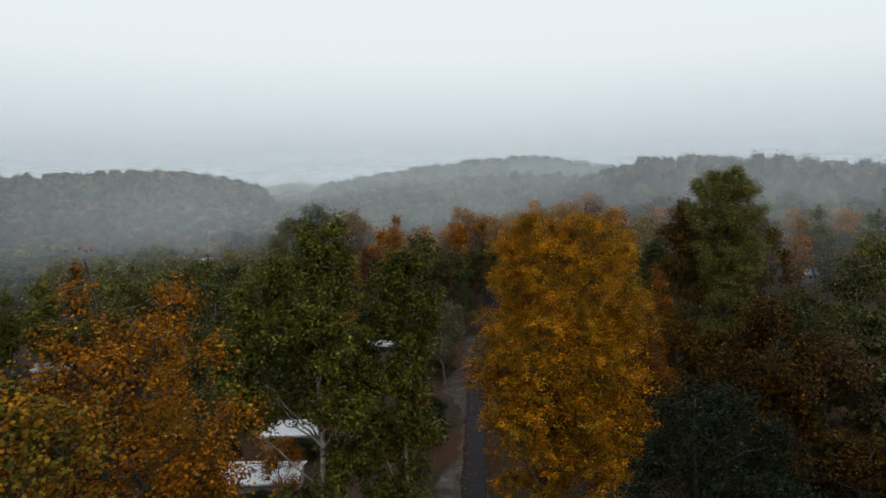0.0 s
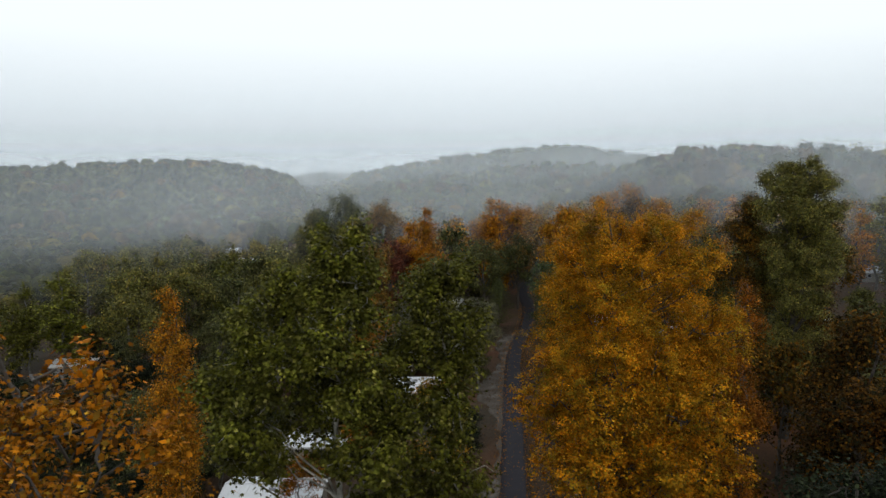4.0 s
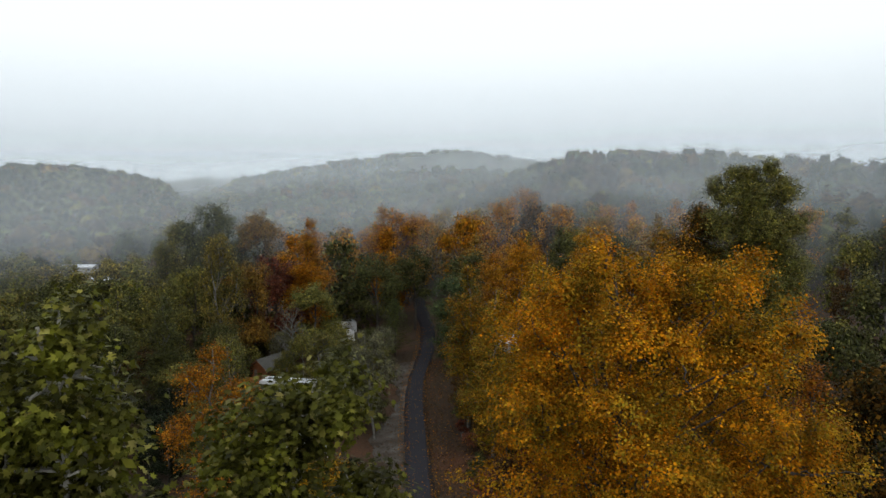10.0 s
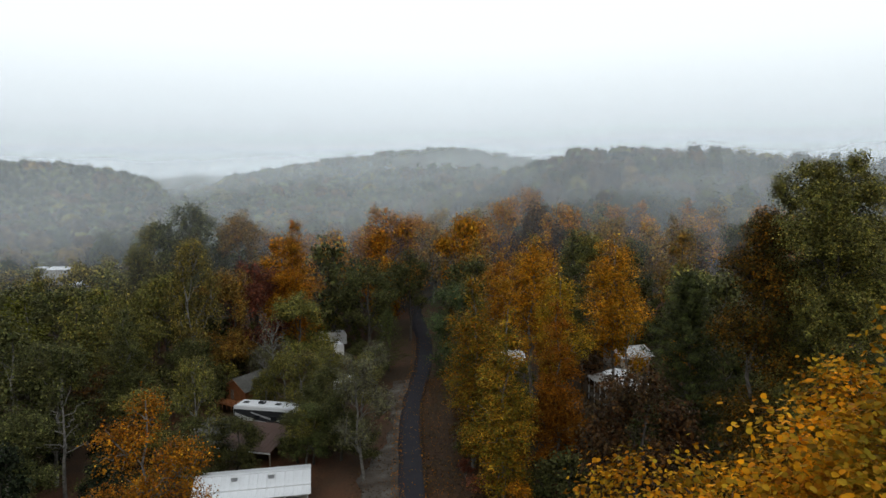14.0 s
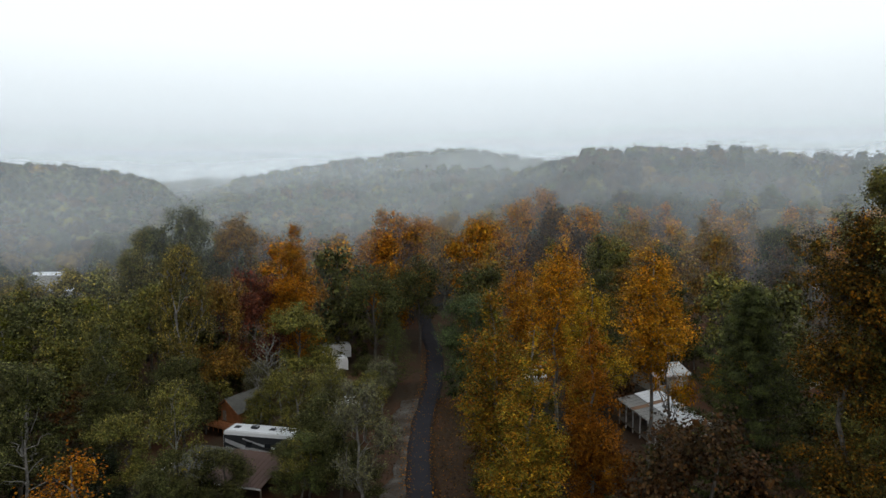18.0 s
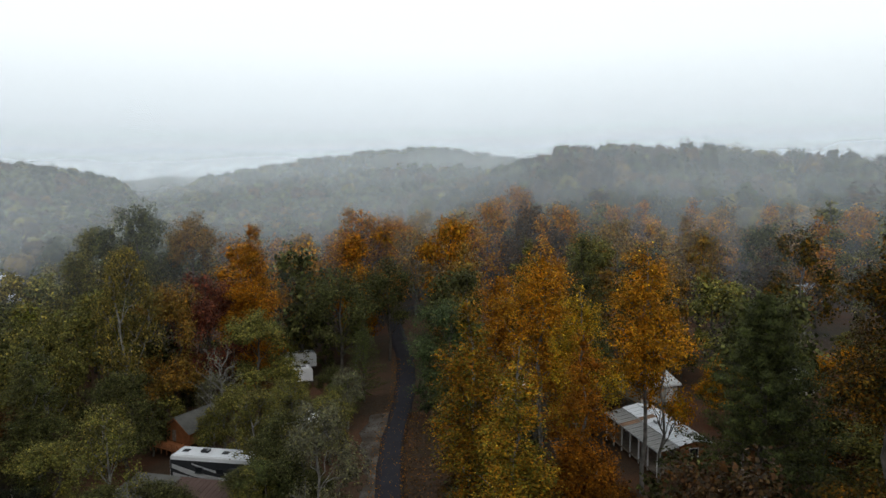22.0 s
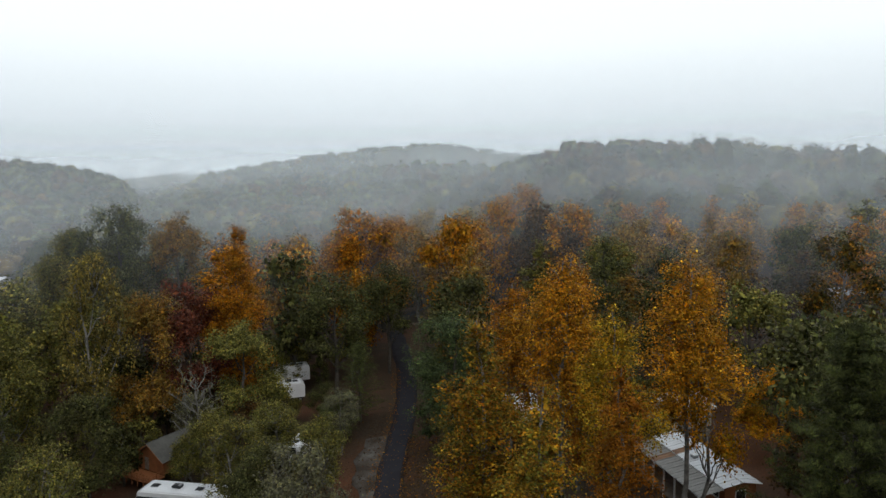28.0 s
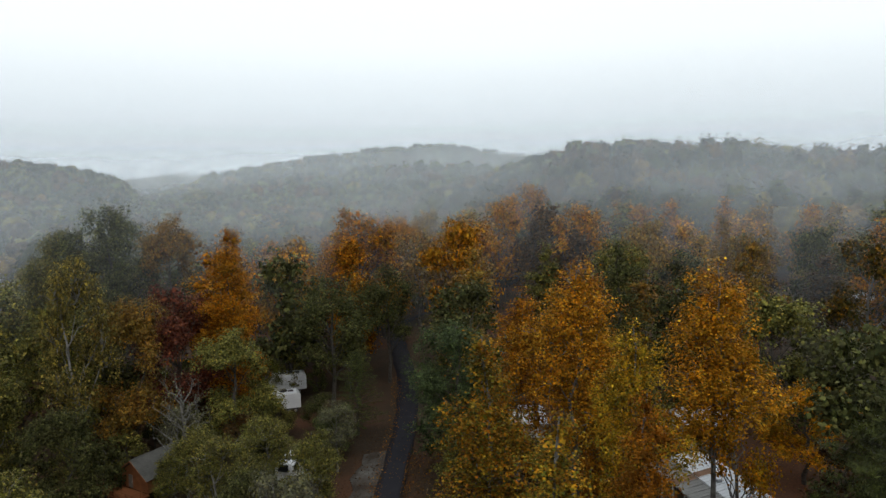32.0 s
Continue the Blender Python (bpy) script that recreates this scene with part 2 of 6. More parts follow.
GREYLEAF = leaf_mat("grey_green_leaves", ((0.0, (0.0810, 0.0810, 0.0496)), (0.6, (0.1350, 0.1304, 0.0766)), (1.0, (0.2070, 0.1800, 0.0810))), (0.1170, 0.1080, 0.0630), 0.2)
HOLLY = leaf_mat("blue_green_leaves", ((0.0, (0.0335, 0.0490, 0.0208)), (0.6, (0.0731, 0.1010, 0.0415)), (1.0, (0.1295, 0.1586, 0.0624))), (0.0610, 0.0795, 0.0312), 0.2, 0.15)
OCHRE = leaf_mat("ochre_leaves", ((0.0, (0.1170, 0.0910, 0.0260)), (0.4, (0.2600, 0.1495, 0.0260)), (0.8, (0.3510, 0.1625, 0.0195)), (1.0, (0.1690, 0.0780, 0.0195))), (0.1560, 0.1170, 0.0260), 0.3, 0.25)
# whole clumps of leaves seen from afar: the same colours, less mixed
FAR_OLIVE = leaf_mat("olive_treetops", ((0.0, (0.0432, 0.0444, 0.0156)), (0.5, (0.0720, 0.0740, 0.0260)), (1.0, (0.0972, 0.0999, 0.0351))), (0.0446, 0.0459, 0.0161), 0.4, 0.05, 0.3, 0.06, 0.22)
FAR_DEEP = leaf_mat("deep_treetops", ((0.0, (0.0240, 0.0276, 0.0108)), (0.5, (0.0400, 0.0460, 0.0180)), (1.0, (0.0540, 0.0621, 0.0243))), (0.0248, 0.0285, 0.0112), 0.4, 0.05, 0.3, 0.06, 0.22)
FAR_RUSSET = leaf_mat("russet_treetops", ((0.0, (0.0510, 0.0300, 0.0120)), (0.5, (0.0850, 0.0500, 0.0200)), (1.0, (0.1148, 0.0675, 0.0270))), (0.0527, 0.0310, 0.0124), 0.4, 0.05, 0.3, 0.06, 0.22)
FAR_YELLOW = leaf_mat("yellow_treetops", ((0.0, (0.0780, 0.0630, 0.0132)), (0.5, (0.1300, 0.1050, 0.0220)), (1.0, (0.1755, 0.1418, 0.0297))), (0.0806, 0.0651, 0.0136), 0.4, 0.05, 0.3, 0.06, 0.22)

FAR_OCHRE = leaf_mat("ochre_treetops", ((0.0, (0.0900, 0.0528, 0.0108)), (0.5, (0.1500, 0.0880, 0.0180)), (1.0, (0.2025, 0.1188, 0.0243))), (0.0930, 0.0546, 0.0112), 0.4, 0.05, 0.3, 0.06, 0.22)


def bark_mat(name, dark, light, scale=3.0):
    m, nt, b, _ = material(name)
    f = noise_fac(nt, scale, 6.0)
    nt.links.new(ramp(nt, f, ((0.35, dark), (0.62, light))), b.inputs["Base Color"])
    b.inputs["Roughness"].default_value = 0.9
    bumped(nt, b, noise_fac(nt, 14.0, 5.0), 0.6, 0.02)
    return m


BARK = bark_mat("brown_bark", (0.035, 0.03, 0.024), (0.10, 0.085, 0.07))
PALE_BARK = bark_mat("pale_mottled_bark", (0.14, 0.13, 0.10), (0.42, 0.40, 0.35), 1.6)
GREY_BARK = bark_mat("grey_bark", (0.09, 0.085, 0.075), (0.21, 0.195, 0.175), 2.2)


def plain_mat(name, colour, rough=0.6, metal=0.0, wear=0.25, scale=1.2, fine=25.0, spec=0.4):
    """Paint, metal or wood with stains of two sizes."""
    m, nt, b, _ = material(name)
    dark = tuple(c * (1 - wear) for c in colour)
    a = ramp(nt, noise_fac(nt, scale, 5.0), ((0.35, dark), (0.6, colour)))
    g = ramp(nt, noise_fac(nt, fine, 3.0), ((0.3, (0.82, 0.82, 0.82)), (0.6, (1, 1, 1))))
    nt.links.new(mixed(nt, a, g, 1.0, "MULTIPLY"), b.inputs["Base Color"])
    b.inputs["Roughness"].default_value, b.inputs["Metallic"].default_value = rough, metal
    b.inputs["Specular IOR Level"].default_value = spec
    bumped(nt, b, noise_fac(nt, fine, 3.0), 0.15, 0.01)
    return m


WHITE = plain_mat("white_roof_coating", (0.80, 0.82, 0.84), 0.5, 0, 0.12, 0.5)
WHITE_TRIM = plain_mat("white_trim_paint", (0.72, 0.73, 0.73), 0.5, 0, 0.1)
TIN = plain_mat("weathered_tin", (0.62, 0.62, 0.60), 0.45, 0.2, 0.35, 0.7)
RUST = plain_mat("rusty_tin", (0.30, 0.17, 0.10), 0.7, 0.1, 0.4, 1.0)
BROWN_TIN = plain_mat("brown_roof_metal", (0.11, 0.066, 0.052), 0.75, 0.0, 0.2, 0.4)
SLATE = plain_mat("grey_shingle", (0.115, 0.112, 0.10), 0.85, 0, 0.3, 0.8, 6.0)
OLD_TIN = plain_mat("dull_tin", (0.34, 0.33, 0.31), 0.55, 0.2, 0.4, 0.9)
CEDAR = plain_mat("stained_cedar", (0.30, 0.115, 0.045), 0.6, 0, 0.3, 0.8, 12.0)
SIDING = plain_mat("beige_siding", (0.42, 0.40, 0.35), 0.6, 0, 0.2)
DARK_TRIM = plain_mat("dark_trim", (0.03, 0.032, 0.036), 0.4, 0, 0.2)
GREY_PAINT = plain_mat("grey_stripe_paint", (0.30, 0.31, 0.33), 0.35, 0, 0.1)
GELCOAT = plain_mat("white_gelcoat", (0.78, 0.79, 0.80), 0.25, 0, 0.08, 0.6)
RUBBER = plain_mat("black_rubber", (0.02, 0.02, 0.02), 0.85, 0, 0.2)
STEEL = plain_mat("galvanised_steel", (0.45, 0.46, 0.47), 0.4, 0.7, 0.2)
LUMBER = plain_mat("weathered_lumber", (0.24, 0.20, 0.16), 0.8, 0, 0.35, 1.5, 9.0)
m_glass, nt_, b_, _ = material("dark_window_glass")
b_.inputs["Base Color"].default_value = (0.02, 0.022, 0.025, 1)
b_.inputs["Roughness"].default_value = 0.06
GLASS = m_glass

# asphalt, gravel, forest floor
ASPHALT, nt_, b_, _ = material("asphalt")
c1 = ramp(nt_, noise_fac(nt_, 0.5, 6.0), ((0.3, (0.017, 0.016, 0.021)), (0.7, (0.030, 0.028, 0.035))))
c2 = ramp(nt_, noise_fac(nt_, 40.0, 3.0), ((0.3, (0.7, 0.7, 0.7)), (0.7, (1.15, 1.15, 1.15))))
nt_.links.new(mixed(nt_, c1, c2, 1.0, "MULTIPLY"), b_.inputs["Base Color"])
b_.inputs["Roughness"].default_value = 0.8
b_.inputs["Specular IOR Level"].default_value = 0.25
bumped(nt_, b_, noise_fac(nt_, 60.0, 3.0), 0.4, 0.01)

GRAVEL, nt_, b_, _ = material("pale_gravel")
c1 = ramp(nt_, noise_fac(nt_, 0.35, 6.0), ((0.38, (0.055, 0.038, 0.026)), (0.54, (0.10, 0.086, 0.070)), (0.70, (0.17, 0.16, 0.145))))
c2 = ramp(nt_, noise_fac(nt_, 22.0, 4.0), ((0.3, (0.65, 0.65, 0.65)), (0.7, (1.2, 1.2, 1.2))))
nt_.links.new(mixed(nt_, c1, c2, 1.0, "MULTIPLY"), b_.inputs["Base Color"])
b_.inputs["Roughness"].default_value = 0.95
bumped(nt_, b_, noise_fac(nt_, 22.0, 4.0), 0.6, 0.03)

FLOOR, nt_, b_, _ = material("leaf_littered_ground")
c1 = ramp(nt_, noise_fac(nt_, 0.06, 5.0), ((0.35, (0.030, 0.024, 0.012)), (0.52, (0.065, 0.034, 0.015)), (0.68, (0.12, 0.045, 0.016))))
c2 = ramp(nt_, noise_fac(nt_, 5.0, 6.0), ((0.3, (0.55, 0.55, 0.55)), (0.7, (1.3, 1.2, 1.1))))
nt_.links.new(mixed(nt_, c1, c2, 1.0, "MULTIPLY"), b_.inputs["Base Color"])
b_.inputs["Roughness"].default_value = 0.95
bumped(nt_, b_, noise_fac(nt_, 9.0, 5.0), 0.6, 0.06)


# ---- mesh helpers ----
def quick_mesh(name, co, faces):
    """A mesh out of arrays: points and faces with the same number of corners."""
    co, faces = np.asarray(co, dtype=np.float32), np.asarray(faces, dtype=np.int32)
    me = bpy.data.meshes.new(name)
    n, k = faces.shape
    me.vertices.add(len(co))
    me.vertices.foreach_set("co", co.ravel())
    me.loops.add(n * k)
    me.loops.foreach_set("vertex_index", faces.ravel())
    me.polygons.add(n)
    me.polygons.foreach_set("loop_start", np.arange(0, n * k, k, dtype=np.int32))
    me.update(calc_edges=True)
    return me


def under(name, me, mat, parent, label=""):
    """A mesh as a part under a thing; the material hangs on the object, so that meshes can be shared."""
    ob = new(name, me)
    ob.parent = parent
    if not me.materials:
        me.materials.append(mat)
    ob.material_slots[0].link = "OBJECT"
    ob.material_slots[0].material = mat
    if label:
        ob["label"] = label
    return ob


def part(name, bm, mat, parent, label=""):
    me = bpy.data.meshes.new(name)
    bm.to_mesh(me)
    bm.free()
    return under(name, me, mat, parent, label)


def box(bm, x0, x1, y0, y1, z0, z1, bevel=0.0):
    r = bmesh.ops.create_cube(bm, size=1.0, matrix=Matrix.Translation(((x0 + x1) / 2, (y0 + y1) / 2, (z0 + z1) / 2)) @ Matrix.Diagonal((x1 - x0, y1 - y0, z1 - z0, 1)))
    if bevel:
        es = list({e for v in r["verts"] for e in v.link_edges})
        bmesh.ops.bevel(bm, geom=es, offset=bevel, segments=2, affect="EDGES")
    return bm


def block(x0, x1, y0, y1, z0, z1, bevel=0.0):
    return box(bmesh.new(), x0, x1, y0, y1, z0, z1, bevel)


def prism(points, axis_a, axis_b):
    """A solid between two ends: points in the (y, z) plane, from x = axis_a to x = axis_b."""
    bm = bmesh.new()
    a = [bm.verts.new((axis_a, y, z)) for y, z in points]
    b = [bm.verts.new((axis_b, y, z)) for y, z in points]
    bm.faces.new(a[::-1])
    bm.faces.new(b)
    n = len(points)
    for i in range(n):
        bm.faces.new((a[i], a[(i + 1) % n], b[(i + 1) % n], b[i]))
    bmesh.ops.recalc_face_normals(bm, faces=bm.faces)
    return bm


def thing(name, x, y, z, rz=0.0, label="", category="", group=""):
    e = new(name)
    e.empty_display_size = 0.5
    e.matrix_basis = pose(x, y, z, 0, 0, rz)
    return tagged(e, label, category, group)


# ---- the ground ----
ROAD = ((-60, -2.0), (20, 1.0), (65, 3.7), (90, 5.4), (108, 6.7), (119, 7.5), (130, 8.9), (146, 12.1), (157, 13.7), (169, 14.9), (180, 15.1), (193, 15.5), (203, 16.6), (211, 20.0), (220, 28.0), (260, 76.0))


def road_x(y):
    return np.interp(y, [p[0] for p in ROAD], [p[1] for p in ROAD])


# distance, breadth towards and away from the valley, crest heights by bearing from north
RIDGES = (
    (345, 95, 150, ((-4, 0), (4, 5), (9, 13), (12.7, 17), (15, 21.6), (18.9, 26.6), (23.4, 27.2), (27, 24.2), (30.6, 23.6), (33, 22), (39, 20), (42, 18), (60, 18), (95, 8), (130, 0))),
    (610, 150, 200, ((-130, 0), (-95, 12), (-60, 22), (-42, 25), (-35, 29), (-30, 33), (-26, 35), (-23, 35), (-20, 31), (-17.3, 25), (-15.6, 20), (-14.6, 3), (-12, 0))),
    (830, 190, 260, ((-14, 0), (-11, 15), (-9.7, 25), (-5.6, 36), (-0.4, 47), (3.9, 53), (7.3, 51), (10.2, 47), (13, 42), (17, 32), (24, 22), (40, 15), (70, 0))),
    (1350, 220, 400, ((-70, 20), (-30, 20), (-20, 22), (-16, 24), (-12, 30), (-8, 22), (-4, 14), (10, 10), (60, 10))),
)


def ground(x, y):
    """Height of the ground: a gentle side slope at the road, wooded hills beyond."""
    x, y = np.asarray(x, dtype=float), np.asarray(y, dtype=float)
    z = 5.0 * np.tanh((x - road_x(np.clip(y, -60, 260))) / 45.0)
    off = np.clip(np.abs(x - road_x(np.clip(y, -60, 260))) / 14 - 0.4, 0, 1)
    z = z + off * 0.5 * np.sin(x * 0.11 + 1.3) * np.cos(y * 0.09)
    # ridges round the valley, each with its crest at one distance: right, left, middle, far
    away, az = np.hypot(x, y - 33.0), np.degrees(np.arctan2(x, y - 33.0))
    for dist, front, back, crest in RIDGES:
        top = np.interp(az, [c[0] for c in crest], [c[1] for c in crest])
        z = z + top * np.exp(-((away - dist) / np.where(away < dist, front, back)) ** 2)
    return z


def spaced(a, b, step, out):
    near = np.arange(a, b + 0.1, step)
    grow = np.cumsum(step * 1.13 ** np.arange(1, 60))
    grow = grow[grow < out]
    return np.concatenate([(a - grow)[::-1], near, b + grow])


gx, gy = spaced(-70, 80, 3.0, 2600.0), spaced(-20, 240, 3.0, 2600.0)
X, Y = np.meshgrid(gx, gy)
nx, ny = len(gx), len(gy)
idx = np.arange(nx * ny).reshape(ny, nx)
quads = np.stack([idx[:-1, :-1], idx[:-1, 1:], idx[1:, 1:], idx[1:, :-1]], -1).reshape(-1, 4)
g_me = quick_mesh("ground", np.stack([X, Y, ground(X, Y) - 0.03], -1).reshape(-1, 3), quads)
g_me.materials.append(FLOOR)
g_me.polygons.foreach_set("use_smooth", np.ones(len(quads), dtype=bool))
tagged(new("ground", g_me), "forest floor covered in brown and rust fallen leaves", "ground", kind="structure")


def strip(name, y0, y1, left, right, lift, mat, label, category, thick=0.06):
    """A ribbon along the road between two offsets from its middle, laid on the ground, with a real edge."""
    ys = np.arange(y0, y1 + 0.1, 1.5)
    rx = road_x(ys)
    cols = np.linspace(0, 1, 5)
    pts = []
    for yy, cx in zip(ys, rx):
        l, r = left(yy), right(yy)
        for c in cols:
            px = cx + l + (r - l) * c
            pts.append((px, yy, float(ground(px, yy)) + lift))
    n = len(ys)
    co = np.array(pts)
    low = co.copy()
    low[:, 2] -= thick
    k = len(cols)
    i = np.arange(n * k).reshape(n, k)
    f = np.stack([i[:-1, :-1], i[:-1, 1:], i[1:, 1:], i[1:, :-1]], -1).reshape(-1, 4)
    m = n * k
    e1 = np.stack([i[:-1, 0], i[1:, 0], i[1:, 0] + m, i[:-1, 0] + m], -1)
    e2 = np.stack([i[1:, -1], i[:-1, -1], i[:-1, -1] + m, i[1:, -1] + m], -1)
    me = quick_mesh(name, np.concatenate([co, low]), np.concatenate([f, e1, e2]))
    me.materials.append(mat)
    return tagged(new(name, me), label, category, kind="structure")


strip("road", -60, 260, lambda y: -1.55 + 0.08 * math.sin(y * 0.7), lambda y: 1.55 + 0.08 * math.sin(y * 0.9 + 1), 0.05, ASPHALT, "narrow winding dark asphalt lane with leaf-strewn edges", "road")
strip("gravel_shoulder", 62, 142, lambda y: -2.0 - 4.0 * math.exp(-((y - 106) / 9.0) ** 2) - 2.6 * math.exp(-((y - 136) / 11.0) ** 2) - 2.6 * math.exp(-((y - 69) / 4.5) ** 2) + 0.35 * math.sin(y * 1.1), lambda y: -1.35, 0.02, GRAVEL, "pale gravel shoulder and parking pads beside the lane", "gravel")


# ---- trees ----
def tubes(limbs, sides=5):
    """One mesh out of many tapered limbs, each a list of (point, radius)."""
    co, faces, start = [], [], 0
    ring = np.linspace(0, 2 * math.pi, sides, endpoint=False)
    for limb in limbs:
        p = np.array([q[0] for q in limb], dtype=float)
        r = np.array([q[1] for q in limb], dtype=float)
        d = np.gradient(p, axis=0)
        d /= np.linalg.norm(d, axis=1, keepdims=True) + 1e-9
        ref = np.where(np.abs(d[:, 2:3]) > 0.9, np.array([[1.0, 0, 0]]), np.array([[0, 0, 1.0]]))
        u = np.cross(d, ref)
        u /= np.linalg.norm(u, axis=1, keepdims=True) + 1e-9
        v = np.cross(d, u)
        pts = p[:, None, :] + r[:, None, None] * (np.cos(ring)[None, :, None] * u[:, None, :] + np.sin(ring)[None, :, None] * v[:, None, :])
        n = len(p)
        i = start + np.arange(n * sides).reshape(n, sides)
        j = np.roll(i, -1, axis=1)
        faces.append(np.stack([i[:-1], j[:-1], j[1:], i[1:]], -1).reshape(-1, 4))
        co.append(pts.reshape(-1, 3))
        start += n * sides
    me = quick_mesh("limbs", np.concatenate(co), np.concatenate(faces))
    me.polygons.foreach_set("use_smooth", np.ones(len(me.polygons), dtype=bool))
    return me


def bent(rng, a, b, r0, r1, wander, steps=6):
    """A limb from a to b that wanders and tapers."""
    a, b = np.array(a, dtype=float), np.array(b, dtype=float)
    t = np.linspace(0, 1, steps)
    p = a + (b - a) * t[:, None]
    k = rng.normal(0, wander, (steps, 3))
    k[0] = k[-1] = 0
    p += k * np.linalg.norm(b - a)
    p[:, 2] += np.sin(t * math.pi) * 0.05 * np.linalg.norm(b - a)
    return [(q, r0 + (r1 - r0) * s) for q, s in zip(p, t)]


bm = bmesh.new()
bmesh.ops.create_cube(bm, size=2.0)
bmesh.ops.subdivide_edges(bm, edges=bm.edges[:], cuts=2, use_grid_fill=True)
CORE = np.array([v.co.normalized()[:] for v in bm.verts])
CORE_F = np.array([[v.index for v in f.verts] for f in bm.faces])
bm.free()


def cores(x, y, z, r, h, size):
    """The shaded inside of crowns: a lumpy body at each place, under the leaves."""
    n = len(x)
    q = np.repeat(np.arange(n), len(CORE))
    e = np.tile(CORE, (n, 1))
    lump = size * (1 + 0.20 * np.sin(e[:, 0] * 4.5 + q) * np.cos(e[:, 1] * 4.5 + 2 * q) + 0.14 * np.sin(e[:, 2] * 6 + q))
    v = np.stack([x[q] + e[:, 0] * r[q] * lump, y[q] + e[:, 1] * r[q] * lump, z[q] + e[:, 2] * h[q] * lump], -1)
    return v, (np.arange(n)[:, None, None] * len(CORE) + CORE_F[None]).reshape(-1, 4)


def leaf_cloud(rng, centres, per, spread, size, out_from, lobed=False, droop=0.35, wide=0.46, grow=0.0, inner=None, up=0.55):
    """Leaves in tufts round the centres: bent blades that face out and hang a little."""
    n = len(centres) * per
    p = np.repeat(centres, per, axis=0)
    p = p + rng.normal(0, 1, (n, 3)) * spread * np.array([1, 1, 0.75])
    away = p - (np.repeat(out_from, per, axis=0) if isinstance(out_from, np.ndarray) else out_from(p))
    away /= np.linalg.norm(away, axis=1, keepdims=True) + 1e-6
    # the blade's face looks outwards and up, the blade itself hangs
    nrm = away * 0.75 + rng.normal(0, 0.55, (n, 3))
    nrm[:, 2] += up
    nrm /= np.linalg.norm(nrm, axis=1, keepdims=True) + 1e-6
    d = rng.normal(0, 1, (n, 3))
    d[:, 2] -= droop * 2
    d -= nrm * np.sum(d * nrm, axis=1, keepdims=True)
    d /= np.linalg.norm(d, axis=1, keepdims=True) + 1e-6
    s = np.cross(d, nrm)
    L = size * rng.uniform(0.65, 1.25, (n, 1))
    if grow:
        L = L * (1 + grow * np.clip((p[:, 2:3].max() - 7.0 - p[:, 2:3]) / 6.0, 0, 1))
    W = L * wide * rng.uniform(0.8, 1.2, (n, 1))
    f = rng.uniform(0.05, 0.28, (n, 1)) * W
    if lobed == "palmate":
        # five pointed lobes round the middle of the blade, with notches between
        mid = p + d * L * 0.34
        around = [p]
        for a, r in ((-104, 0.52), (-80, 0.28), (-52, 0.66), (-26, 0.30), (0, 0.70), (26, 0.30), (52, 0.66), (80, 0.28), (104, 0.52)):
            curl = nrm * (f * (1.5 if r > 0.4 else 0.4) - L * (0.10 if r > 0.4 else 0.0))
            around.append(mid + (d * math.cos(radians(a)) + s * math.sin(radians(a))) * L * r + curl)
        v = np.stack([mid] + around, 1)
        b = np.arange(n)[:, None] * 11
        q = np.concatenate([b + np.array([[0, 1 + 2 * k, 2 + 2 * k, (3 + 2 * k) if k < 4 else 1]]) for k in range(5)])
    elif lobed:
        v = np.stack([p, p + d * L * 0.22 + s * W * 0.95 + nrm * f, p + d * L * 0.72 + s * W * 0.8 + nrm * f, p + d * L,
                      p + d * L * 0.72 - s * W * 0.8 + nrm * f, p + d * L * 0.22 - s * W * 0.95 + nrm * f], 1)
        b = np.arange(n)[:, None] * 6
        q = np.concatenate([b + np.array([[0, 1, 2, 3]]), b + np.array([[0, 3, 4, 5]])])
    else:
        v = np.stack([p, p + d * L * 0.45 + s * W + nrm * f, p + d * L, p + d * L * 0.45 - s * W + nrm * f], 1)
        b = np.arange(n)[:, None] * 4
        q = b + np.array([[0, 1, 2, 3]])
    v = v.reshape(-1, 3)
    if inner is not None:
        iv, iq = inner
        v, q = np.concatenate([v, iv]), np.concatenate([q, iq + len(v)])
    return quick_mesh("leaves", v, q)


def inner_leaves(rng, lobes, per=34, most=0.6):
    """The older, larger sprays inside each lobe, which keep the crown from being seen through."""
    lob = np.repeat(np.array(lobes, dtype=float), per, axis=0)
    n = len(lob)
    d = rng.normal(0, 1, (n, 3))
    d /= np.linalg.norm(d, axis=1, keepdims=True)
    p = lob[:, :3] + d * rng.uniform(0, 0.5, (n, 1)) * np.stack([lob[:, 3], lob[:, 3], lob[:, 4]], -1)
    a = rng.normal(0, 1, (n, 3))
    a /= np.linalg.norm(a, axis=1, keepdims=True)
    c = np.cross(a, d)
    c /= np.linalg.norm(c, axis=1, keepdims=True) + 1e-6
    s = np.minimum(np.maximum(lob[:, 3:4] * 0.26, 0.10), most) * rng.uniform(0.6, 1.2, (n, 1))
    v = np.stack([p - a * s, p + c * s * 0.5, p + a * s, p - c * s * 0.5], 1).reshape(-1, 3)
    return v, np.arange(n * 4).reshape(-1, 4)


